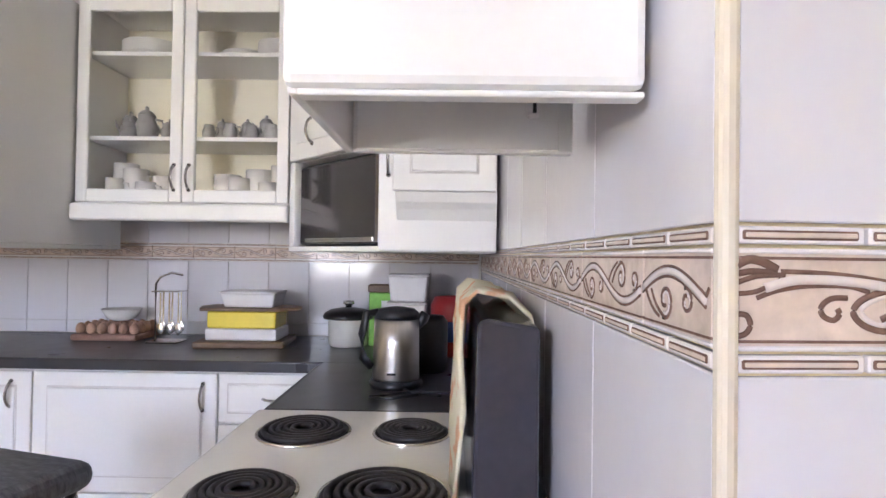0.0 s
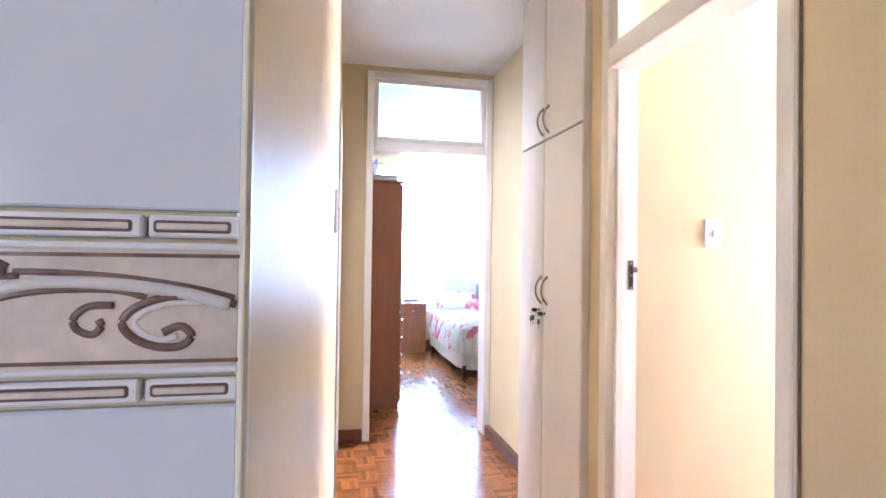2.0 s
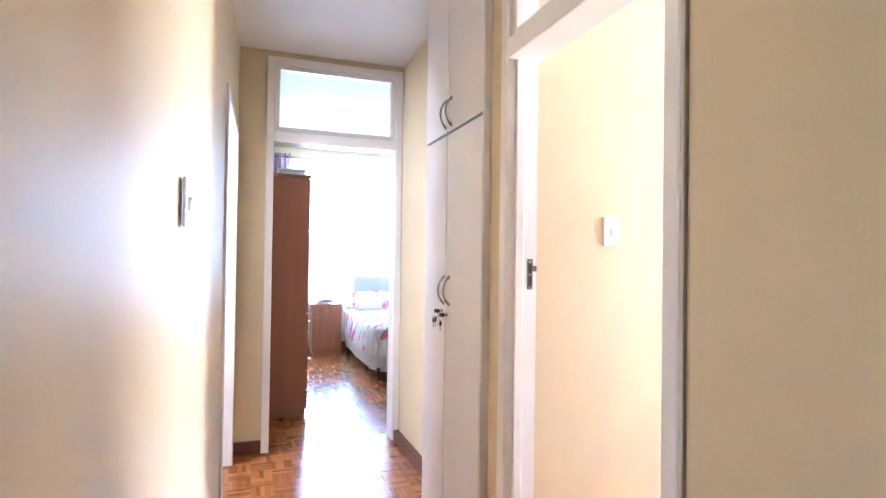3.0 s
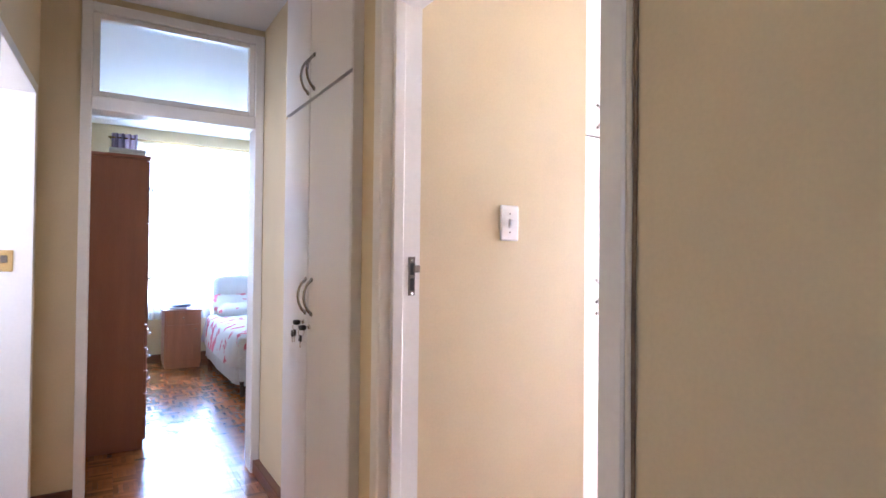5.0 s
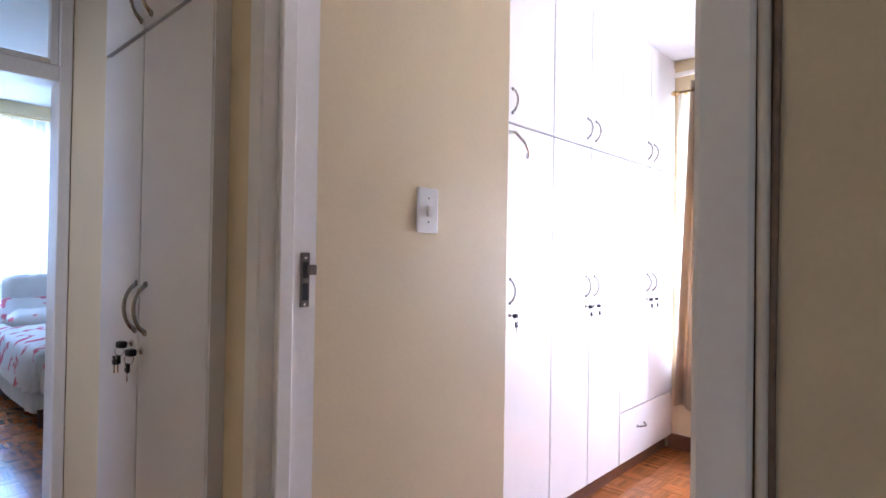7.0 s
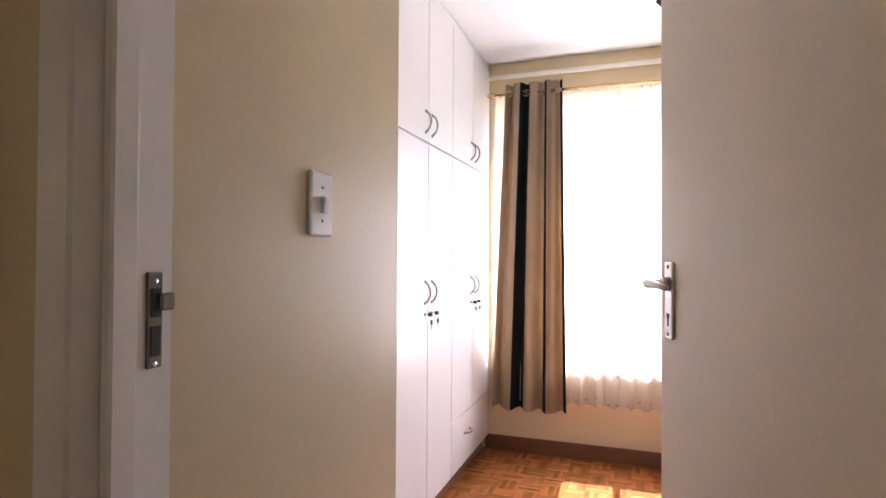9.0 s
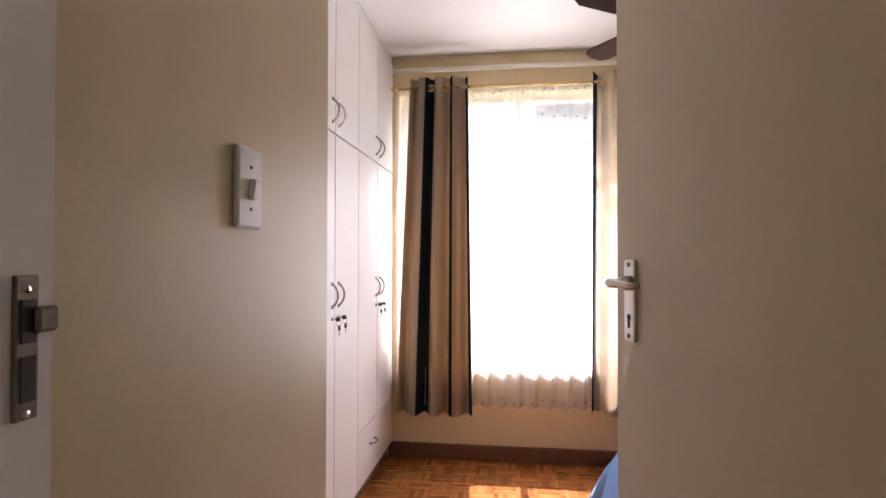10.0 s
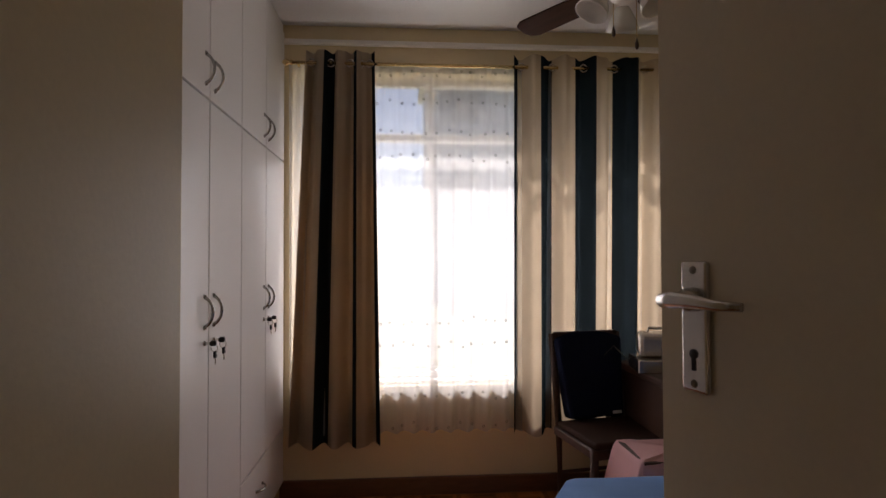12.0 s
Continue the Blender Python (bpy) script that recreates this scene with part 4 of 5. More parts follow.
net2 = thing("net_curtain", "sheer white net curtain at the bedroom window", "net curtain")
part("net_cloth", curtain_bm(1.20, 3.1, 1.20, 3.1, 2.60, 0.52, 24, 0.014, "x", 8.10, 9, 0, 1, 380), NET, net2)
cu2 = thing("curtain", "lilac curtain drawn to the window's side", "curtain")
part("cloth", curtain_bm(0.98, 1.24, 1.0, 1.22, 2.67, 0.35, 4, 0.035, "x", 8.04, 6, 0, 1, 120), LILAC, cu2)
cu3 = thing("curtain", "pale sheer curtain with small flowers drawn to the window's side", "curtain")
part("cloth", curtain_bm(2.22, 2.9, 2.24, 2.9, 2.60, 0.40, 7, 0.03, "x", 8.05, 7, 0, 1, 160), cloth("pale_sheer_cloth", (0.62, 0.61, 0.62), 0.45, 0.15, (0.66, 0.55, 0.58), 30.0), cu3)
rod2 = thing("curtain_rod", "thin brass curtain rod at the bedroom window", "curtain rod")
part("pole", tube_bm([(0.95, 8.04, 2.62), (3.2, 8.04, 2.62)], 0.008, 10), BRASS, rod2)
for x in (0.97, 3.15):
    part("bracket", tube_bm([(x, 8.152, 2.62), (x, 8.04, 2.62)], 0.007, 8), BRASS, rod2)


# ---- kitchen: local u (negative into the room), v along the tiled wall ----
def kthing(name, label, category, m=Matrix.Identity(4), group="", kind=""):
    return thing(name, label, category, KO @ m, group, kind)


def raised_door(parent, u0, u1, z0, z1, v, handle, name="door", upright=True):
    """Wrapped cabinet front with a raised centre panel; faces -v."""
    d = part(name, box_bm(u0 + 0.002, u1 - 0.002, v - 0.018, v, z0 + 0.002, z1 - 0.002, 0.004, 2), KITCH, parent)
    b = 0.055 if (z1 - z0) > 0.3 else 0.035
    part("groove_panel", box_bm(u0 + b, u1 - b, v - 0.0195, v - 0.016, z0 + b, z1 - b, 0.001), GROUT, d)
    part("raised_panel", box_bm(u0 + b + 0.006, u1 - b - 0.006, v - 0.026, v - 0.017, z0 + b + 0.006, z1 - b - 0.006, 0.006, 2), KITCH, d)
    if handle:
        hu, hz = handle
        bow_handle("handle", d, pose(hu, v - 0.018, hz) if upright else pose(hu, v - 0.018, hz, 0, 90, 0), 0.10)
    return d


CV = 1.72          # front edge of the back worktop
base = kthing("base_cabinet", "white kitchen base cabinet with a raised-panel door", "kitchen cabinet", group="base cabinets")
part("carcass", box_bm(-1.72, -1.02, CV + 0.045, 2.40, 0.10, 0.855), KITCH, base)
raised_door(base, -1.72, -1.02, 0.40, 0.85, CV + 0.043, (-1.075, 0.76))
raised_door(base, -1.72, -1.02, 0.11, 0.395, CV + 0.043, None, "drawer")
base2 = kthing("base_cabinet", "white kitchen drawer cabinet with bow handles", "kitchen cabinet", group="base cabinets")
part("carcass", box_bm(-1.018, -0.60, CV + 0.045, 2.40, 0.10, 0.855), KITCH, base2)
for z0, z1 in ((0.665, 0.85), (0.48, 0.66), (0.295, 0.475), (0.11, 0.29)):
    raised_door(base2, -1.018, -0.60, z0, z1, CV + 0.043, (-0.80, (z0 + z1) / 2), "drawer", False)
base3 = kthing("base_cabinet", "white kitchen cabinet at the end of the worktop", "kitchen cabinet", group="base cabinets")
part("carcass", box_bm(-2.45, -1.722, CV + 0.045, 2.40, 0.10, 0.855), KITCH, base3)
raised_door(base3, -2.45, -1.722, 0.40, 0.85, CV + 0.043, (-1.80, 0.76))
base4 = kthing("base_cabinet", "white corner base cabinet beside the stove", "kitchen cabinet", group="base cabinets")
part("carcass", box_bm(-0.598, -0.01, 1.115, 2.40, 0.10, 0.855), KITCH, base4)
top = kthing("worktop", "charcoal laminate L-shaped kitchen worktop", "worktop")
part("back_slab", prism_bm([(-2.45, CV + 0.012), (-0.623, CV + 0.012), (-0.008, CV + 0.012), (-0.008, 2.398), (-2.45, 2.398)], 0.86, 0.90, 0.001), WORKTOP, top)
part("side_slab", box_bm(-0.623, -0.008, 1.105, CV + 0.0115, 0.86, 0.90, 0.001), WORKTOP, top)
part("front_edge", box_bm(-2.45, -0.6235, CV, CV + 0.0118, 0.86, 0.8998, 0.006, 3), WORKTOP, top, "rounded laminate edge")
part("front_edge", box_bm(-0.635, -0.6232, 1.105, CV - 0.0005, 0.86, 0.8998, 0.006, 3), WORKTOP, top, "rounded laminate edge")

# stove
sv = kthing("stove", "white enamel electric stove with four spiral plates", "stove")
S0, S1 = 0.43, 1.098
part("body", box_bm(-0.60, -0.03, S0, S1, 0.0, 0.872, 0.006), ENAMEL, sv)
part("hob", box_bm(-0.645, -0.012, S0 - 0.004, S1 + 0.002, 0.873, 0.901, 0.008, 3), ENAMEL, sv)
for u, v, r in ((-0.478, 0.915, 0.098), (-0.238, 0.918, 0.080), (-0.495, 0.590, 0.085), (-0.262, 0.592, 0.104)):
    pl = part("spiral_plate", tube_bm([((0.018 + (r - 0.022) * k / 130) * math.cos(k * 2 * math.pi * 5 / 130) + u, (0.018 + (r - 0.022) * k / 130) * math.sin(k * 2 * math.pi * 5 / 130) + v, 0.912) for k in range(131)], 0.0062, 6), COIL, sv, "black spiral hot plate")
    part("drip_bowl", lathe_bm([(r * 0.3, 0.9025), (r - 0.008, 0.9025), (r, 0.9075), (r + 0.004, 0.902)], 32, (u, v, 0)), COIL, pl)
    part("trim_ring", join_bm(tube_bm([(u + (r + 0.003) * math.cos(q * math.pi / 20), v + (r + 0.003) * math.sin(q * math.pi / 20), 0.904) for q in range(41)], 0.004, 6)), CHROME, pl)
part("back_guard", moved(prism_bm([(-0.125, 0.0), (-0.03, 0.0), (-0.03, 0.30), (-0.105, 0.312), (-0.118, 0.306)], 0, S1 - S0 - 0.03, 0.006), Matrix(((1, 0, 0, 0), (0, 0, 1, S0 + 0.02), (0, 1, 0, 0.901), (0, 0, 0, 1)))), GREYGLASS, sv, "glossy dark grey back panel")
part("oven_door", box_bm(-0.625, -0.602, S0 + 0.03, S1 - 0.03, 0.15, 0.70, 0.006), DARKGLASS, sv)
for k in range(5):
    part("knob", moved(lathe_bm([(0.022, 0), (0.020, 0.02), (0.012, 0.026)], 16), pose(-0.60, S0 + 0.10 + 0.115 * k, 0.79, 0, -90)), BLACK, sv)
tw = kthing("dish_towel", "cream printed towel draped over the stove's back panel", "towel")
bm = bmesh.new()
prof = [(-0.150, 0.915), (-0.148, 0.98), (-0.140, 1.06), (-0.142, 1.15), (-0.134, 1.225), (-0.110, 1.247), (-0.060, 1.238), (-0.030, 1.205), (-0.022, 1.15), (-0.020, 1.10)]
rows = []
for j in range(25):
    v = S0 + 0.12 + 0.50 * j / 24
    rows.append([bm.verts.new((u + 0.006 * math.sin(j * 0.9 + i), v, z + 0.004 * math.sin(j * 0.7) - (0.02 * math.sin(j * 0.4) if i == 0 else 0))) for i, (u, z) in enumerate(prof)])
for a, b in zip(rows, rows[1:]):
    for i in range(len(prof) - 1):
        bm.faces.new((a[i], a[i + 1], b[i + 1], b[i])).smooth = True
part("cloth", bm, TOWEL, tw)
tw.children[0].modifiers.new("thickness", "SOLIDIFY").thickness = 0.006

# box-shaped hood on the tiled wall
hd = kthing("extractor_hood", "white boxed extractor hood fixed on the tiled wall", "extractor hood")
HU, H0, H1, HZ = -0.290, 0.092, 0.358, 1.424
def shell_wall(u0, u1, v0, v1, z0, z1, bevel=0.003):
    return part("casing", box_bm(u0, u1, v0, v1, z0, z1, bevel, 2), KITCH, hd)


shell_wall(HU, -0.012, H0, H0 + 0.018, HZ + 0.003, 1.95, 0.008)
shell_wall(HU, HU + 0.010, H0 + 0.019, H1, HZ + 0.001, 1.95)
shell_wall(HU + 0.011, -0.012, H1 - 0.014, H1, HZ, 1.95)
part("bottom_rail", box_bm(HU + 0.011, -0.012, H0 + 0.006, H0 + 0.024, HZ - 0.003, HZ + 0.0025, 0.002, 2), KITCH, hd)
part("inner_top", box_bm(HU + 0.011, -0.012, H0 + 0.019, H1 - 0.015, HZ + 0.22, HZ + 0.235), KITCH, hd)
part("inner_lining", box_bm(HU + 0.017, -0.030, H1 - 0.019, H1 - 0.015, HZ + 0.003, HZ + 0.21, 0.001), KITCH, hd)
hk = part("catch", box_bm(-0.070, -0.054, H1 - 0.034, H1 - 0.020, HZ + 0.040, HZ + 0.066, 0.003), PLASTIC, hd)
part("catch_pin", box_bm(-0.064, -0.060, H1 - 0.038, H1 - 0.0345, HZ + 0.044, HZ + 0.056), BLACK, hk)

# glass-fronted wall cabinet
GU0, GU1, GV, GZ0, GZ1 = -1.66, -0.80, 1.865, 1.50, 2.32
gc = kthing("glass_wall_cabinet", "white wall cabinet with two glazed doors full of crockery", "kitchen cabinet")
# cream tint of the back board carries the cabinet's warm inside light
part("back", box_bm(GU0, GU1, 2.19, 2.205, GZ0, GZ1), material("warm_lit_cream_back", (0.84, 0.79, 0.62), 0.45, 0.04, 3, 90, 0.02), gc, "cream back board, tinted for the warm light inside")
for u in (GU0, GU1 - 0.016):
    part("side", box_bm(u, u + 0.016, GV + 0.02, 2.189, GZ0, GZ1), KITCH, gc)
SHELVES = (GZ0 + 0.02, 1.77, 2.115)
for z in SHELVES:
    part("shelf", box_bm(GU0 + 0.017, GU1 - 0.017, GV + 0.03, 2.188, z - 0.016, z), KITCH, gc)
part("top", box_bm(GU0, GU1, GV + 0.02, 2.205, GZ1 + 0.001, GZ1 + 0.02), KITCH, gc)
part("valance", box_bm(GU0 - 0.005, GU1 + 0.005, GV - 0.03, GV + 0.02, GZ0 - 0.075, GZ0 - 0.006, 0.012, 3), KITCH, gc)
part("bottom", box_bm(GU0, GU1, GV + 0.02, 2.205, GZ0 - 0.02, GZ0 + 0.002), KITCH, gc)
mid = (GU0 + GU1) / 2
for u0, u1, hu in ((GU0, mid, mid - 0.03), (mid, GU1, mid + 0.03)):
    d = part("glazed_door", join_bm(box_bm(u0 + 0.002, u0 + 0.05, GV - 0.004, GV + 0.018, GZ0, GZ1, 0.004), box_bm(u1 - 0.05, u1 - 0.002, GV - 0.004, GV + 0.018, GZ0, GZ1, 0.004), box_bm(u0 + 0.05, u1 - 0.05, GV - 0.004, GV + 0.018, GZ0, GZ0 + 0.052, 0.004), box_bm(u0 + 0.05, u1 - 0.05, GV - 0.004, GV + 0.018, GZ1 - 0.052, GZ1, 0.004)), KITCH, gc)
    g = part("pane", box_bm(u0 + 0.045, u1 - 0.045, GV + 0.006, GV + 0.010, GZ0 + 0.05, GZ1 - 0.05), GLASS, d)
    g.visible_shadow = False
    bow_handle("handle", d, pose(hu, GV - 0.004, 1.60), 0.10)


def jug(u, v, z, s, mat, label, spout=True):
    t = kthing("jug", label, "crockery", Matrix.Translation((u, v, z)), group="crockery in the glass cabinet")
    part("body", lathe_bm([(0.025 * s, 0), (0.042 * s, 0.02 * s), (0.045 * s, 0.05 * s), (0.032 * s, 0.085 * s), (0.034 * s, 0.10 * s), (0.029 * s, 0.10 * s), (0.026 * s, 0.085 * s)], 20), mat, t)
    part("handle", tube_bm([(0.034 * s, 0, 0.085 * s), (0.062 * s, 0, 0.08 * s), (0.066 * s, 0, 0.05 * s), (0.042 * s, 0, 0.028 * s)], 0.005 * s, 8), mat, t)
    if spout:
        part("lid", lathe_bm([(0.034 * s, 0.1005 * s), (0.02 * s, 0.118 * s), (0.006 * s, 0.122 * s), (0.008 * s, 0.135 * s), (0.0, 0.14 * s)], 16), mat, t)
        part("spout", tube_bm([(-0.038 * s, 0, 0.045 * s), (-0.06 * s, 0, 0.07 * s), (-0.07 * s, 0, 0.10 * s)], 0.008 * s, 8, taper=[1.2, 0.9, 0.6]), mat, t)
    return t


def mug(u, v, z, r, hgt, mat=PORC, label="white porcelain mug on the cabinet shelf"):
    t = kthing("mug", label, "crockery", Matrix.Translation((u, v, z)), group="crockery in the glass cabinet")
    part("body", lathe_bm([(r * 0.75, 0), (r, 0.012), (r, hgt), (r - 0.004, hgt), (r - 0.005, 0.015), (r * 0.6, 0.008)], 20), mat, t)
    part("handle", tube_bm([(r, 0, hgt * 0.8), (r + 0.022, 0, hgt * 0.75), (r + 0.024, 0, hgt * 0.35), (r, 0, hgt * 0.25)], 0.005, 8), mat, t)
    return t


def plates(u, v, z, r, count):
    for k in range(count):
        t = kthing("plate", "white porcelain plate in a stack", "plate", Matrix.Translation((u, v, z + 0.0075 * k)), group="stacked plates")
        part("dish", lathe_bm([(r * 0.55, 0.0), (r * 0.62, 0.002), (r, 0.016), (r, 0.018), (r * 0.6, 0.006), (0.0, 0.005)], 28), PORC, t)


plates(-1.43, 2.02, SHELVES[2], 0.125, 7)
plates(-1.05, 2.05, SHELVES[2], 0.10, 4)
plates(-0.90, 2.02, SHELVES[2], 0.085, 9)
for u, s in ((-1.53, 0.95), (-1.44, 1.05), (-1.36, 0.72), (-1.28, 0.6), (-1.12, 0.7), (-1.02, 0.72), (-0.94, 0.85), (-0.87, 0.7)):
    jug(u, 2.00 + 0.02 * math.sin(u * 40), SHELVES[1], s, GREYPORC, "grey glazed stoneware pot on the cabinet shelf", s > 0.65)
for u, r, hh in ((-1.49, 0.05, 0.13), (-1.37, 0.045, 0.10), (-1.10, 0.055, 0.11), (-0.96, 0.06, 0.13), (-0.87, 0.045, 0.15)):
    mug(u, 2.0, SHELVES[0], r, hh)
plates(-1.26, 2.03, SHELVES[0], 0.07, 4)
mug(-1.56, 2.05, SHELVES[0], 0.05, 0.16, PORC, "tall white porcelain jar on the cabinet shelf")
for u, r, hh in ((-1.55, 0.035, 0.085), (-1.42, 0.04, 0.07), (-1.03, 0.045, 0.09), (-0.91, 0.04, 0.075)):
    mug(u, 1.95, SHELVES[0], r, hh)
for u, s in ((-1.49, 0.7), (-1.33, 0.62), (-1.16, 0.6), (-1.07, 0.66), (-0.98, 0.6), (-0.90, 0.65)):
    jug(u, 1.945, SHELVES[1], s, GREYPORC, "small grey glazed jug on the cabinet shelf", False)

# corner cabinet with the microwave, end panel and upper doors
oc = kthing("corner_wall_cabinet", "white diagonal corner cabinet with an open microwave niche", "kitchen cabinet")
CA, CB = Vector((-0.785, 1.825)), Vector((-0.385, 1.42))
dirn = (CB - CA).normalized()
CM = Matrix.Translation((CA.x, CA.y, 0)) @ Matrix.Rotation(math.atan2(dirn.y, dirn.x), 4, "Z")
CL = (CB - CA).length
part("shelf_board", prism_bm([(CA.x, CA.y), (CB.x, CB.y), (-0.012, 1.42), (-0.012, 2.19), (-0.785, 2.19)], 1.312, 1.33, 0.002), KITCH, oc)
part("niche_side", moved(box_bm(0.0, 0.035, 0.0, 0.30, 1.331, 1.655, 0.003), CM), KITCH, oc)
part("niche_back", moved(box_bm(0.036, CL - 0.002, 0.36, 0.37, 1.331, 1.655), CM), KITCH, oc)
ud = part("upper_door", moved(join_bm(box_bm(0.0, CL, -0.004, 0.016, 1.66, 2.30, 0.004), box_bm(0.06, CL - 0.06, -0.010, -0.003, 1.72, 2.24, 0.004)), CM), KITCH, oc)
bow_handle("handle", ud, CM @ pose(0.17, -0.004, 1.76), 0.10)
part("upper_carcass", prism_bm([(CA.x + 0.02, CA.y + 0.03), (CB.x + 0.02, CB.y + 0.03), (-0.012, 1.46), (-0.012, 2.19), (-0.765, 2.19)], 1.66, 2.30), KITCH, oc)
mw = kthing("microwave_oven", "dark microwave oven with a mirrored door in the niche", "microwave", CM)
part("case", box_bm(0.06, CL - 0.02, 0.03, 0.34, 1.334, 1.64, 0.006), BLACK, mw)
part("door", box_bm(0.065, CL - 0.024, 0.010, 0.028, 1.338, 1.63, 0.006), material("mirrored_oven_glass", (0.20, 0.185, 0.18), 0.07, 0.08, 4, 50, 0, metal=0.9), mw, "mirrored grey glass door")
part("door_bar", box_bm(0.11, CL - 0.035, 0.004, 0.011, 1.345, 1.36, 0.003), STEEL, mw)
ep = kthing("wall_cabinet", "white wall cabinet with a moulded valance beside the hood", "kitchen cabinet")
part("end_panel", box_bm(-0.383, -0.012, 1.40, 1.418, 1.315, 2.30, 0.003), KITCH, ep)
part("valance", moved(prism_bm([(0, 0), (0.055, 0.0), (0.04, 0.03), (0.02, 0.05), (0.0, 0.085)], 0, 0.31, 0.003), Matrix(((0, 0, 1, -0.325), (-1, 0, 0, 1.40), (0, -1, 0, 1.495), (0, 0, 0, 1)))), KITCH, ep)
raised_door(ep, -0.34, -0.014, 1.50, 2.29, 1.398, (-0.35, 1.60))

lp = kthing("tall_wall_cabinet", "plain white wall cabinet beside the glazed cabinet", "kitchen cabinet")
part("carcass", box_bm(-2.45, GU0 - 0.010, 1.27, 2.20, 1.330, 2.30, 0.002), KITCH, lp)
part("front_panel", box_bm(-2.45, GU0 - 0.008, 1.25, 1.268, 1.330, 2.30, 0.003), KITCH, lp)
part("bottom_board", box_bm(-2.45, GU0 - 0.008, 1.25, 2.20, 1.312, 1.329, 0.003), KITCH, lp)

# on the worktop
kt = kthing("kettle", "brushed steel electric kettle with black handle", "kettle", pose(-0.318, 1.385, 0.901) @ Matrix.Diagonal((0.94, 0.94, 1, 1)))
part("base", lathe_bm([(0.085, 0), (0.088, 0.012), (0.08, 0.022)], 32), BLACK, kt)
part("body", lathe_bm([(0.076, 0.023), (0.077, 0.03), (0.075, 0.12), (0.073, 0.205)], 40), STEEL, kt)
part("lid", lathe_bm([(0.074, 0.206), (0.073, 0.224), (0.058, 0.236), (0.02, 0.242), (0.0, 0.243)], 32), BLACK, kt)
part("handle", tube_bm([(-0.060, -0.02, 0.225), (-0.095, -0.03, 0.222), (-0.108, -0.034, 0.16), (-0.105, -0.033, 0.09), (-0.078, -0.026, 0.06)], 0.013, 10), BLACK, kt)
part("spout", tube_bm([(0.055, 0.01, 0.17), (0.085, 0.016, 0.205), (0.095, 0.018, 0.222)], 0.02, 10, taper=[0.6, 1, 0.8]), BLACK, kt)
part("badge", box_bm(-0.022, 0.006, -0.0815, -0.078, 0.045, 0.051), BLACK, kt)
part("power_cord", tube_bm([(0.03, -0.075, 0.006), (0.08, -0.15, 0.006), (0.0, -0.20, 0.006), (-0.06, -0.18, 0.006), (0.05, -0.12, 0.006), (0.22, -0.13, 0.006), (0.275, -0.07, 0.05)], 0.004, 6), BLACK, kt)
pot = kthing("saucepan", "white enamel pot with a glass and steel lid", "pot", pose(-0.60, 2.12, 0.901))
part("body", lathe_bm([(0.075, 0), (0.085, 0.01), (0.088, 0.115), (0.094, 0.12)], 32), PORC, pot)
part("lid", lathe_bm([(0.108, 0.121), (0.112, 0.130), (0.105, 0.145), (0.08, 0.160), (0.03, 0.168), (0.0, 0.169)], 32), BLACK, pot, "dark rimmed lid")
part("lid_knob", lathe_bm([(0.014, 0.169), (0.014, 0.18), (0.026, 0.184), (0.024, 0.198), (0.0, 0.2)], 16), CHROME, pot)


def tub(u, v, z, w_, d_, h_, mat, label, lid=None):
    t = kthing("plastic_tub", label, "container", pose(u, v, z))
    k = 0.88
    bm = bmesh.new()
    for s, zz in ((k, 0), (1, h_)):
        for x, y in ((-1, -1), (1, -1), (1, 1), (-1, 1)):
            bm.verts.new((x * w_ / 2 * s, y * d_ / 2 * s, zz))
    v_ = list(bm.verts)
    bm.faces.new(v_[3::-1])
    bm.faces.new(v_[4:8])
    for i in range(4):
        bm.faces.new((v_[i], v_[(i + 1) % 4], v_[4 + (i + 1) % 4], v_[4 + i]))
    bmesh.ops.bevel(bm, geom=bm.edges[:], offset=0.008, segments=2, profile=0.5, affect="EDGES")
    part("body", bm, mat, t)
    part("rim", box_bm(-w_ / 2 - 0.004, w_ / 2 + 0.004, -d_ / 2 - 0.004, d_ / 2 + 0.004, h_ + 0.0005, h_ + 0.008, 0.003), lid or mat, t)
    return t


tub(-0.33, 2.02, 0.901, 0.16, 0.16, 0.20, PLASTIC, "white plastic tub stacked by the wall")
tub(-0.325, 2.02, 1.111, 0.165, 0.165, 0.105, PLASTIC, "white plastic tub stacked on another")
bx2 = kthing("food_box", "green printed carton with a dark lid", "box", pose(-0.455, 2.16, 0.901))
part("carton", box_bm(-0.055, 0.055, -0.04, 0.04, 0, 0.235, 0.003), GREENP, bx2)
part("lid", box_bm(-0.06, 0.06, -0.045, 0.045, 0.236, 0.27, 0.004), BOARDW, bx2)
part("print_band", box_bm(0.0, 0.0555, -0.041, -0.0395, 0.13, 0.20), PAPER, bx2)
rc = kthing("red_canister", "dark red canister with a blue label", "canister", pose(-0.14, 1.95, 0.901))
part("body", lathe_bm([(0.085, 0), (0.09, 0.01), (0.09, 0.20), (0.075, 0.235), (0.0, 0.24)], 28), REDP, rc)
part("label_band", lathe_bm([(0.0905, 0.06), (0.0915, 0.061), (0.0915, 0.14), (0.0905, 0.141)], 28), BLUEP, rc)
dk = kthing("black_canister", "black round canister behind the kettle", "canister", pose(-0.235, 1.62, 0.901))
part("body", lathe_bm([(0.07, 0), (0.075, 0.01), (0.075, 0.17), (0.06, 0.19), (0.0, 0.195)], 28), BLACK, dk)

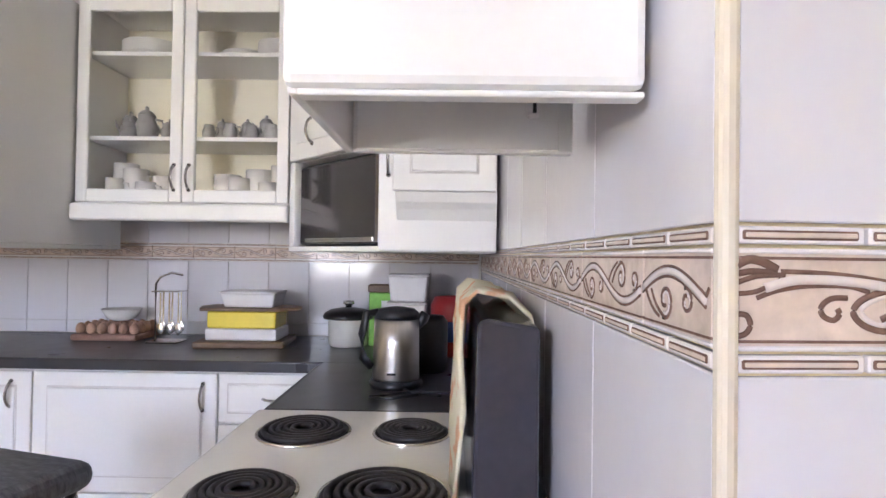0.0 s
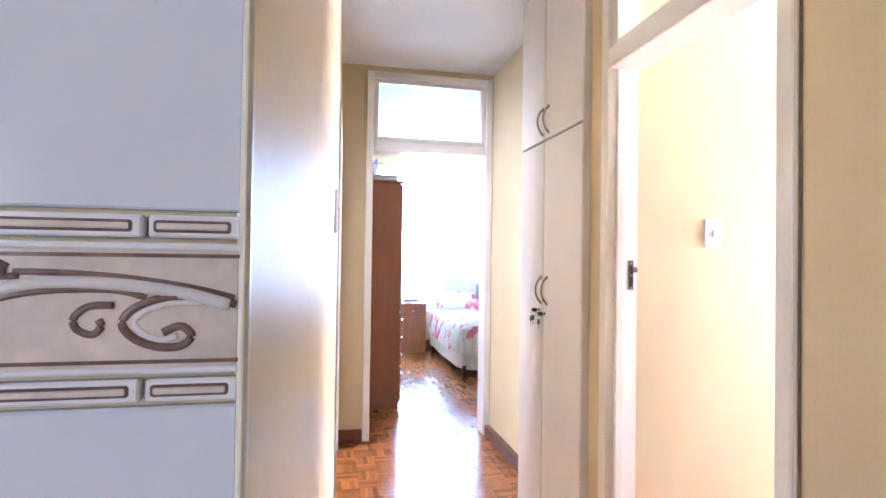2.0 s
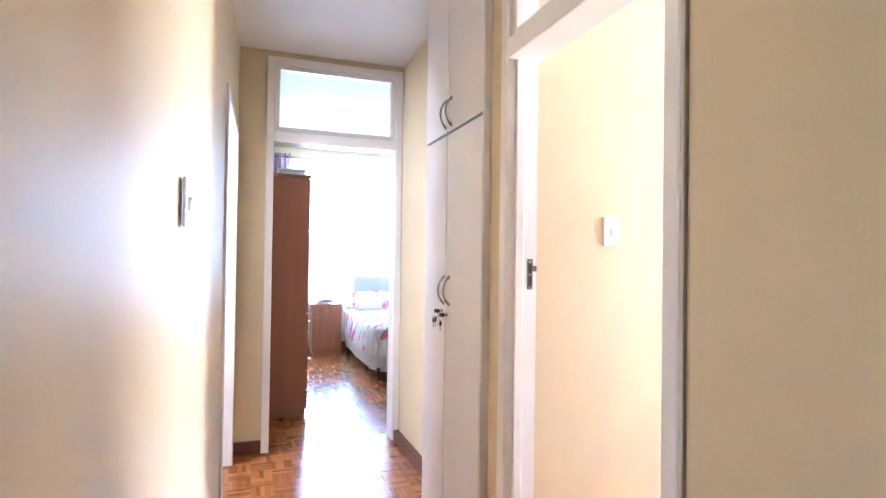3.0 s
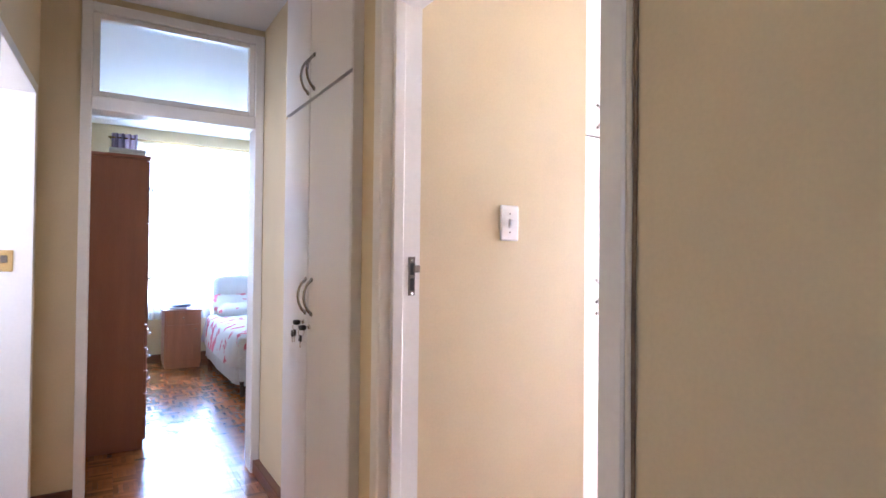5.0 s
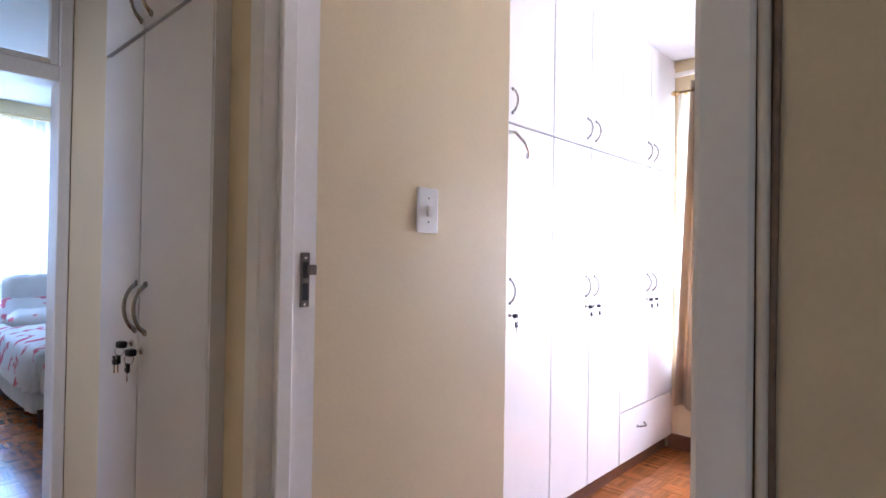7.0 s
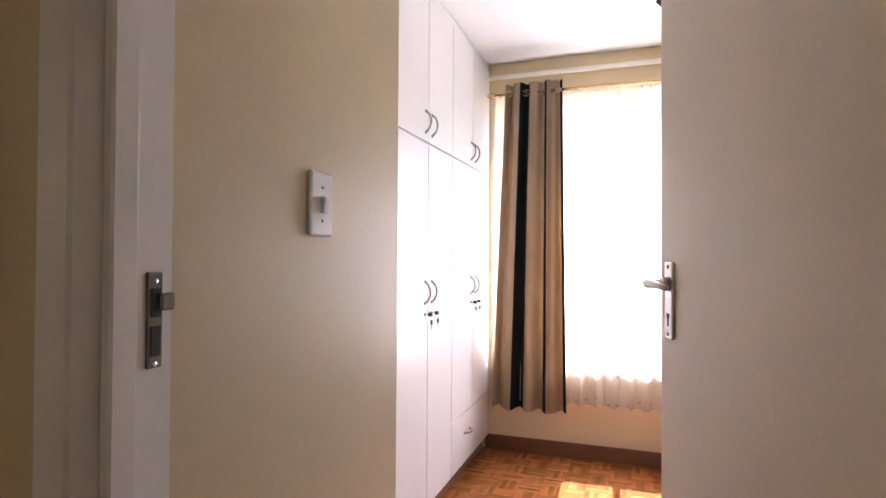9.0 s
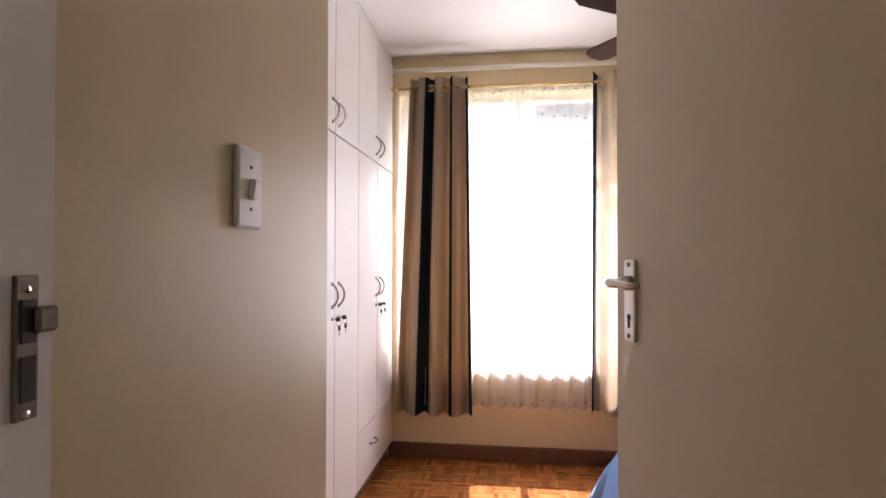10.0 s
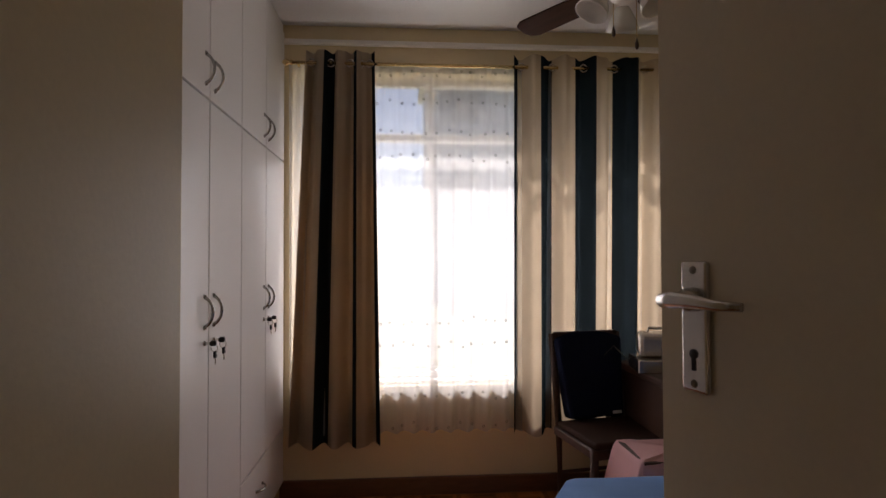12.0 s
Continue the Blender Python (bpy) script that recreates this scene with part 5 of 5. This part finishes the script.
bd = kthing("serving_board", "dark wooden board under the plastic tubs", "board", pose(-1.05, 2.12, 0.901, 0, 0, 4))
part("board", box_bm(-0.19, 0.19, -0.13, 0.13, 0, 0.026, 0.005), BOARDW, bd)
yt = kthing("yellow_tub", "white and yellow plastic food tub", "container", pose(-1.045, 2.12, 0.928))
part("lower_tub", box_bm(-0.155, 0.155, -0.09, 0.09, 0, 0.05, 0.008, 2), PLASTIC, yt)
part("yellow_tub_body", box_bm(-0.148, 0.148, -0.086, 0.086, 0.051, 0.125, 0.008, 2), YELLOW, yt, "bright yellow plastic body")
tr2 = kthing("wooden_tray", "flat wooden tray lying on the yellow tub", "tray", pose(-1.05, 2.12, 1.054, 0, 0, 3))
part("tray_board", prism_bm([(-0.17, -0.10), (0.17, -0.10), (0.235, -0.03), (0.235, 0.03), (0.17, 0.10), (-0.17, 0.10), (-0.20, 0.0)], 0, 0.014, 0.003), BOARDW, tr2)
tub(-1.02, 2.12, 1.069, 0.24, 0.16, 0.06, PLASTIC, "clear plastic dish on the wooden tray")
rk = kthing("cutlery_rack", "chrome stand with hanging cutlery", "cutlery rack", pose(-1.42, 2.14, 0.901))
part("foot", box_bm(-0.07, 0.07, -0.05, 0.05, 0, 0.008, 0.003), CHROME, rk)
part("post", tube_bm([(-0.05, 0, 0.008), (-0.05, 0, 0.26), (-0.03, 0, 0.29), (0.02, 0, 0.31), (0.07, 0, 0.30)], 0.005, 8), CHROME, rk)
part("hanger", box_bm(-0.05, 0.075, -0.04, 0.04, 0.225, 0.23, 0.002), CHROME, rk)
for k in range(6):
    c = part("spoon", join_bm(box_bm(-0.004, 0.004, -0.0015, 0.0015, 0.09, 0.222, 0.001), moved(lathe_bm([(0.002, 0), (0.013, 0.012), (0.016, 0.03), (0.010, 0.05), (0.002, 0.06)], 12), pose(0, 0, 0.035) @ Matrix.Diagonal((1, 0.25, 1, 1)))), CHROME, rk)
    c.matrix_basis = pose(-0.03 + 0.02 * k, -0.035 if k % 2 else 0.03, 0.0)
et = kthing("egg_tray", "brown pulp tray full of eggs", "egg tray", pose(-1.70, 2.24, 0.901))
part("tray", box_bm(-0.15, 0.15, -0.11, 0.11, 0, 0.03, 0.01, 2), EGGTRAY, et)
for i in range(6):
    for j in range(4):
        e = part("egg", lathe_bm([(0.004, 0), (0.016, 0.008), (0.021, 0.022), (0.018, 0.040), (0.009, 0.052), (0.0, 0.055)], 14), EGG, et)
        e.matrix_basis = pose(-0.122 + 0.049 * i, -0.075 + 0.05 * j, 0.024)
bl = kthing("bowl", "white bowl standing on the egg tray", "bowl", pose(-1.68, 2.24, 0.982))
part("body", lathe_bm([(0.035, 0), (0.06, 0.012), (0.085, 0.055), (0.081, 0.055), (0.055, 0.016), (0.0, 0.008)], 28), PORC, bl)

# stool beside the stove
gs = thing("bar_stool", "stool with a marbled grey padded seat", "stool", pose(-0.75, 1.51, 0, 0, 0, -20))
part("seat", box_bm(-0.17, 0.17, -0.13, 0.13, 0.735, 0.805, 0.034, 4), GREYSEAT, gs)
for x in (-0.13, 0.13):
    for y in (-0.09, 0.09):
        part("leg", tube_bm([(x * 1.25, y * 1.3, 0), (x, y, 0.735)], 0.013, 8), CHROME, gs)
for y in (-0.105, 0.105):
    part("foot_rail", tube_bm([(-0.145, y, 0.3), (0.145, y, 0.3)], 0.009, 8), CHROME, gs)


# ---- wall tiles ----
B0, B1 = 1.2447, 1.307       # lower and upper edge of the decorated border


def face_tile(parent, m, a0, a1, z0, z1, mat=TILE, name="tile", out=0.006):
    t = part(name, box_bm(a0 + 0.0012, a1 - 0.0012, -out, 0.0, z0 + 0.0012, z1 - 0.0012, 0.0012), mat, parent)
    t.matrix_basis = m
    return t


def scroll_pts(cx, cz, r0, r1, a0, a1, n=22, y=-0.0075):
    return [(cx + (r0 + (r1 - r0) * k / n) * math.cos(a0 + (a1 - a0) * k / n), y, cz + (r0 + (r1 - r0) * k / n) * math.sin(a0 + (a1 - a0) * k / n)) for k in range(n + 1)]


def bezier(p, n=20, y=-0.0075):
    out = []
    for k in range(n + 1):
        t = k / n
        c = [(1 - t) ** 3, 3 * t * (1 - t) ** 2, 3 * t * t * (1 - t), t ** 3]
        out.append((sum(a * q[0] for a, q in zip(c, p)), y, sum(a * q[1] for a, q in zip(c, p))))
    return out


def scroll_motif(parent, m, a, width, z0, z1, clip=9.0):
    """Raised vine scroll over a border tile that starts at a."""
    hgt = z1 - z0

    def tube(pts, r, mat, nm="scroll"):
        pts = [p for p in pts if p[0] <= clip]
        if len(pts) > 2:
            o = part(nm, moved(tube_bm(pts, r * 1.35, 6), Matrix.Translation((0, -0.0067, 0)) @ Matrix.Diagonal((1, 0.5, 1, 1)) @ Matrix.Translation((0, 0.0075, 0))), mat, parent)
            o.matrix_basis = m

    X = lambda s: a + s * 0.122
    Z = lambda s: z0 + s * hgt

    def run(pts, r, mat, nm="scroll"):
        q = [Vector((X(p[0]), -0.0075, Z(p[1]))) for p in pts]
        out = []
        for k in range(len(q) - 1):
            p0, p1, p2, p3 = q[max(k - 1, 0)], q[k], q[k + 1], q[min(k + 2, len(q) - 1)]
            for n in range(5):
                t = n / 5
                out.append(0.5 * (2 * p1 + (p2 - p0) * t + (2 * p0 - 5 * p1 + 4 * p2 - p3) * t * t + (3 * p1 - p0 - 3 * p2 + p3) * t ** 3))
        out.append(q[-1])
        tube([tuple(p) for p in out], r, mat, nm)

    run([(0.22, 0.84), (0.4, 0.83), (0.62, 0.78), (0.85, 0.68), (1.05, 0.54), (1.25, 0.40), (1.45, 0.34)], 0.0012, SCROLL)
    run([(0.10, 0.52), (0.20, 0.61), (0.35, 0.67), (0.55, 0.67), (0.66, 0.60)], 0.0012, SCROLL)
    run([(0.14, 0.64), (0.30, 0.74), (0.55, 0.73), (0.80, 0.64), (1.0, 0.50), (1.3, 0.34)], 0.0024, SCROLLW, "pale_scroll")
    run([(1.0, 0.52), (0.85, 0.61), (0.72, 0.60), (0.62, 0.50), (0.58, 0.36), (0.62, 0.22), (0.70, 0.14), (0.78, 0.14), (0.82, 0.24), (0.78, 0.33), (0.72, 0.27)], 0.0016, SCROLL)
    run([(0.86, 0.55), (0.74, 0.55), (0.65, 0.46), (0.62, 0.36), (0.66, 0.25), (0.72, 0.20), (0.77, 0.24)], 0.0013, SCROLLW, "pale_scroll")
    run([(0.55, 0.53), (0.47, 0.52), (0.42, 0.42), (0.43, 0.31), (0.48, 0.26), (0.51, 0.33), (0.50, 0.40)], 0.0014, SCROLL)
    run([(-0.01, 0.90), (0.06, 0.98), (0.13, 0.95), (0.20, 0.86)], 0.0022, SCROLL, "leaf")
    run([(-0.01, 0.80), (0.08, 0.84), (0.20, 0.82)], 0.0016, SCROLL, "leaf")
    run([(0.0, 0.70), (0.10, 0.78), (0.24, 0.80)], 0.0013, SCROLL, "leaf")
    run([(0.0, 0.57), (0.10, 0.60), (0.22, 0.74)], 0.0012, SCROLL)
    run([(0.0, 0.33), (0.05, 0.31), (0.07, 0.20), (0.05, 0.10), (0.01, 0.06)], 0.0014, SCROLL)
    run([(1.15, 0.46), (1.28, 0.60), (1.40, 0.74), (1.34, 0.86), (1.24, 0.82), (1.26, 0.70)], 0.0014, SCROLL)
    run([(1.30, 0.38), (1.45, 0.22), (1.58, 0.16), (1.62, 0.28), (1.55, 0.36)], 0.0014, SCROLL)


def vine_motif(parent, m, a, width, z0, z1, clip=9.0):
    """Running vine: a pale wavy stem with dark edges, a curl and a leaf in each half wave."""
    hgt, mid = z1 - z0, (z0 + z1) / 2

    def stroke(pts, r, mat, nm="scroll", out=-0.0070):
        pts = [p for p in pts if p[0] <= clip]
        if len(pts) > 2:
            o = part(nm, moved(tube_bm(pts, r, 6), Matrix.Translation((0, out, 0)) @ Matrix.Diagonal((1, 0.4, 1, 1)) @ Matrix.Translation((0, 0.0075, 0))), mat, parent)
            o.matrix_basis = m

    def wave(off):
        return [(a + width * k / 32, -0.0075, mid + off + 0.30 * hgt * math.sin(2 * math.pi * k / 32)) for k in range(33)]

    stroke(wave(0), 0.0030, SCROLLW, "pale_scroll")
    stroke(wave(0.0036), 0.0012, SCROLL)
    stroke(wave(-0.0036), 0.0014, SCROLL)
    for h, sgn in ((0.25, -1), (0.75, 1)):
        cx, cz = a + width * h, mid + sgn * 0.14 * hgt
        for dx, r, turn in ((-0.006, 0.0135, 1), (0.030, 0.009, -1)):
            stroke(scroll_pts(cx + dx, cz + (0 if turn > 0 else -sgn * 0.002), r, 0.0035, sgn * 1.9 * turn, sgn * 1.9 * turn - sgn * turn * 7.0), 0.0015, SCROLL)
            stroke(scroll_pts(cx + dx, cz, r * 0.72, 0.003, sgn * 1.9 * turn, sgn * 1.9 * turn - sgn * turn * 5.6), 0.0016, SCROLLW, "pale_scroll", -0.0068)
        for k in range(2):
            x0 = cx - 0.045 + 0.012 * k
            stroke(bezier([(x0, mid), (x0 + 0.006, mid + sgn * 0.20 * hgt), (x0 + 0.016, mid + sgn * 0.34 * hgt), (x0 + 0.028, mid + sgn * 0.40 * hgt)], 10), 0.0014, SCROLL, "leaf")


def tiled(parent, m, a0, a1, zlo, zhi, tw_, th_, motif=0.20, offset=0.0, ornament=scroll_motif):
    """White tiles with one decorated border course between two listels. a runs along the wall."""
    n = 0
    a = a0 + offset
    cuts = [a0]
    while a < a1 - 0.004:
        if a > a0 + 0.004:
            cuts.append(a)
        a += tw_
    cuts.append(a1)
    L = 0.0128
    for c0, c1 in zip(cuts, cuts[1:]):
        z = B0 - L
        while z > zlo + 0.004:
            face_tile(parent, m, c0, c1, max(zlo, z - th_), z)
            z -= th_
        z = B1 + L
        while z < zhi - 0.004:
            face_tile(parent, m, c0, c1, z, min(zhi, z + th_))
            z += th_
    a = a0
    while a < a1 - 0.004:
        b = min(a + motif, a1)
        face_tile(parent, m, a, b, B0, B1, BORDER, "border_tile", 0.0066)
        for zz in (B0 + 0.003, B1 - 0.003):
            face_tile(parent, m, a + 0.0, b, zz - 0.003, zz + 0.003, BORDERW, "pale_band", 0.0074)
            face_tile(parent, m, a, b, zz - (0.0055 if zz > 1.28 else -0.0025), zz - (0.0025 if zz > 1.28 else -0.0055), SCROLL, "dark_line", 0.0076)
        if ornament:
            ornament(parent, m, a, motif, B0 + 0.007, B1 - 0.007, b - 0.002)
        a = b
    for z0 in (B0 - L, B1):
        a = a0
        step = 0.0795
        while a < a1 - 0.004:
            b = min(a + step, a1)
            face_tile(parent, m, a, b, z0, z0 + L, BORDERW, "listel", 0.0070)
            if b - a > 0.02:
                face_tile(parent, m, a + 0.002, b - 0.004, z0 + 0.0022, z0 + L - 0.0022, SCROLL, "listel_edge", 0.0080)
                face_tile(parent, m, a + 0.003, b - 0.005, z0 + 0.0031, z0 + L - 0.0031, BORDER, "listel_inset", 0.0086)
            a = b


pier = thing("tiled_pier_end", "white tiled end of the kitchen wall with a scroll border", "tiled wall", kind="structure")
tiled(pier, pose(0, 0.512, 0), 0.378, 0.500, 0.0, CEILING - 0.01, 0.30, 0.30, motif=0.205)
part("corner_trim", box_bm(0.368, 0.380, 0.503, 0.515, 0, CEILING - 0.002, 0.004, 2), EDGE, pier, "cream plastic corner strip")
part("corner_trim", box_bm(0.498, 0.503, 0.504, 0.516, 0, CEILING - 0.002, 0.002), EDGE, pier)
side = thing("tiled_kitchen_wall", "white tiled kitchen wall with a scroll border", "tiled wall", kind="structure")
# faces -u: local a runs back along the wall
tiled(side, KO @ Matrix.Translation((0.004, 0, 0)) @ Matrix.Rotation(radians(-90), 4, "Z"), -2.38, -0.008, 0.86, 2.32, 0.30, 0.30, motif=0.205, ornament=vine_motif)
rear = thing("tiled_back_wall", "white tiled wall behind the worktop with a scroll border", "tiled wall", kind="structure")
tiled(rear, KO @ Matrix.Translation((0, 2.406, 0.03)), -2.45, -0.01, 0.872, 1.57, 0.20, 0.30, motif=0.205, ornament=vine_motif)

# ---- outside ----
# unseen overhang added to limit how far sun falls through the east window
structure("roof_eave", box_bm(5.14, 5.40, -3, 6, 2.68, 2.8), CEIL, "added white overhang, out of view, cutting the sun at the window", "roof")
bld = thing("apartment_building", "grey rendered apartment building across the yard", "building", pose(26, 4, -0.35))
part("wall", box_bm(0, 8, -14, -3.2, 0, 11), OUTWALL, bld)
part("roof", box_bm(-0.3, 8.3, -14.3, -2.9, 11, 11.3), CEIL, bld)
for i in range(3):
    for j in range(3):
        wd = part("window", box_bm(-0.08, 0.05, -12.5 + 3.5 * i, -10.7 + 3.5 * i, 1.2 + 3.4 * j, 2.7 + 3.4 * j), OUTGLASS, bld)

# ---- parquet ----
FW, FN = 0.0245, 5                  # finger width, fingers a block
BLOCK = FW * FN


def finger_mesh():
    bm = box_bm(-BLOCK / 2 + 0.0005, BLOCK / 2 - 0.0005, -FW / 2 + 0.0005, FW / 2 - 0.0005, -0.008, 0.0, 0.0)
    me = bpy.data.meshes.new("parquet_finger")
    bm.to_mesh(me)
    bm.free()
    me.materials.append(PARQ)
    return me


def on_floor(x, y):
    if 4.29 < y < BED_N:
        return 0.6 < x < 3.9
    if 4.0 < y <= 4.29:
        return 0.5 < x < 1.72
    if x > 1.72:
        return -0.4 < y < 2.66 and x < 4.92
    return x > 0.5 and -1.9 < y < 4.29


floor = thing("floor", "polished reddish-brown mosaic parquet floor", "floor", kind="structure")
fm = finger_mesh()
count = 0
verts, faces = [], []
rnd = random.Random(11)
for i in range(int((4.95 - 0.5) / BLOCK) + 1):
    for j in range(int((8.2 + 1.9) / BLOCK) + 1):
        cx, cy = 0.5 + (i + 0.5) * BLOCK, -1.9 + (j + 0.5) * BLOCK
        if not on_floor(cx, cy):
            continue
        near = 2.30 < cy < 4.25 and cx < 1.65 and cx > 0.75
        for k in range(FN):
            o = (k - (FN - 1) / 2) * FW
            z = rnd.uniform(-0.0006, 0.0)
            lie = (i + j) % 2
            x, y = (cx, cy + o) if lie else (cx + o, cy)
            if near and count < 290:
                f = new("parquet_finger", fm)
                f.parent = floor
                f.matrix_basis = pose(x, y, z, rnd.uniform(-0.08, 0.08), rnd.uniform(-0.08, 0.08), 0 if lie else 90)
                count += 1
                continue
            hx, hy = (BLOCK / 2 - 0.0005, FW / 2 - 0.0005) if lie else (FW / 2 - 0.0005, BLOCK / 2 - 0.0005)
            b = len(verts)
            tx, ty = rnd.uniform(-0.00012, 0.00012), rnd.uniform(-0.00012, 0.00012)
            for dx, dy in ((-1, -1), (1, -1), (1, 1), (-1, 1)):
                verts.append((x + dx * hx, y + dy * hy, z + dx * tx + dy * ty))
            for dx, dy in ((-1, -1), (1, -1), (1, 1), (-1, 1)):
                verts.append((x + dx * hx, y + dy * hy, -0.010))
            faces.append((b, b + 1, b + 2, b + 3))
            for q in range(4):
                faces.append((b + q, b + 4 + q, b + 4 + (q + 1) % 4, b + (q + 1) % 4))
me = bpy.data.meshes.new("parquet")
me.from_pydata(verts, [], faces)
me.materials.append(PARQI)
pq = new("parquet_field", me)
pq.parent = floor
tagged(pq, kind="stuff")
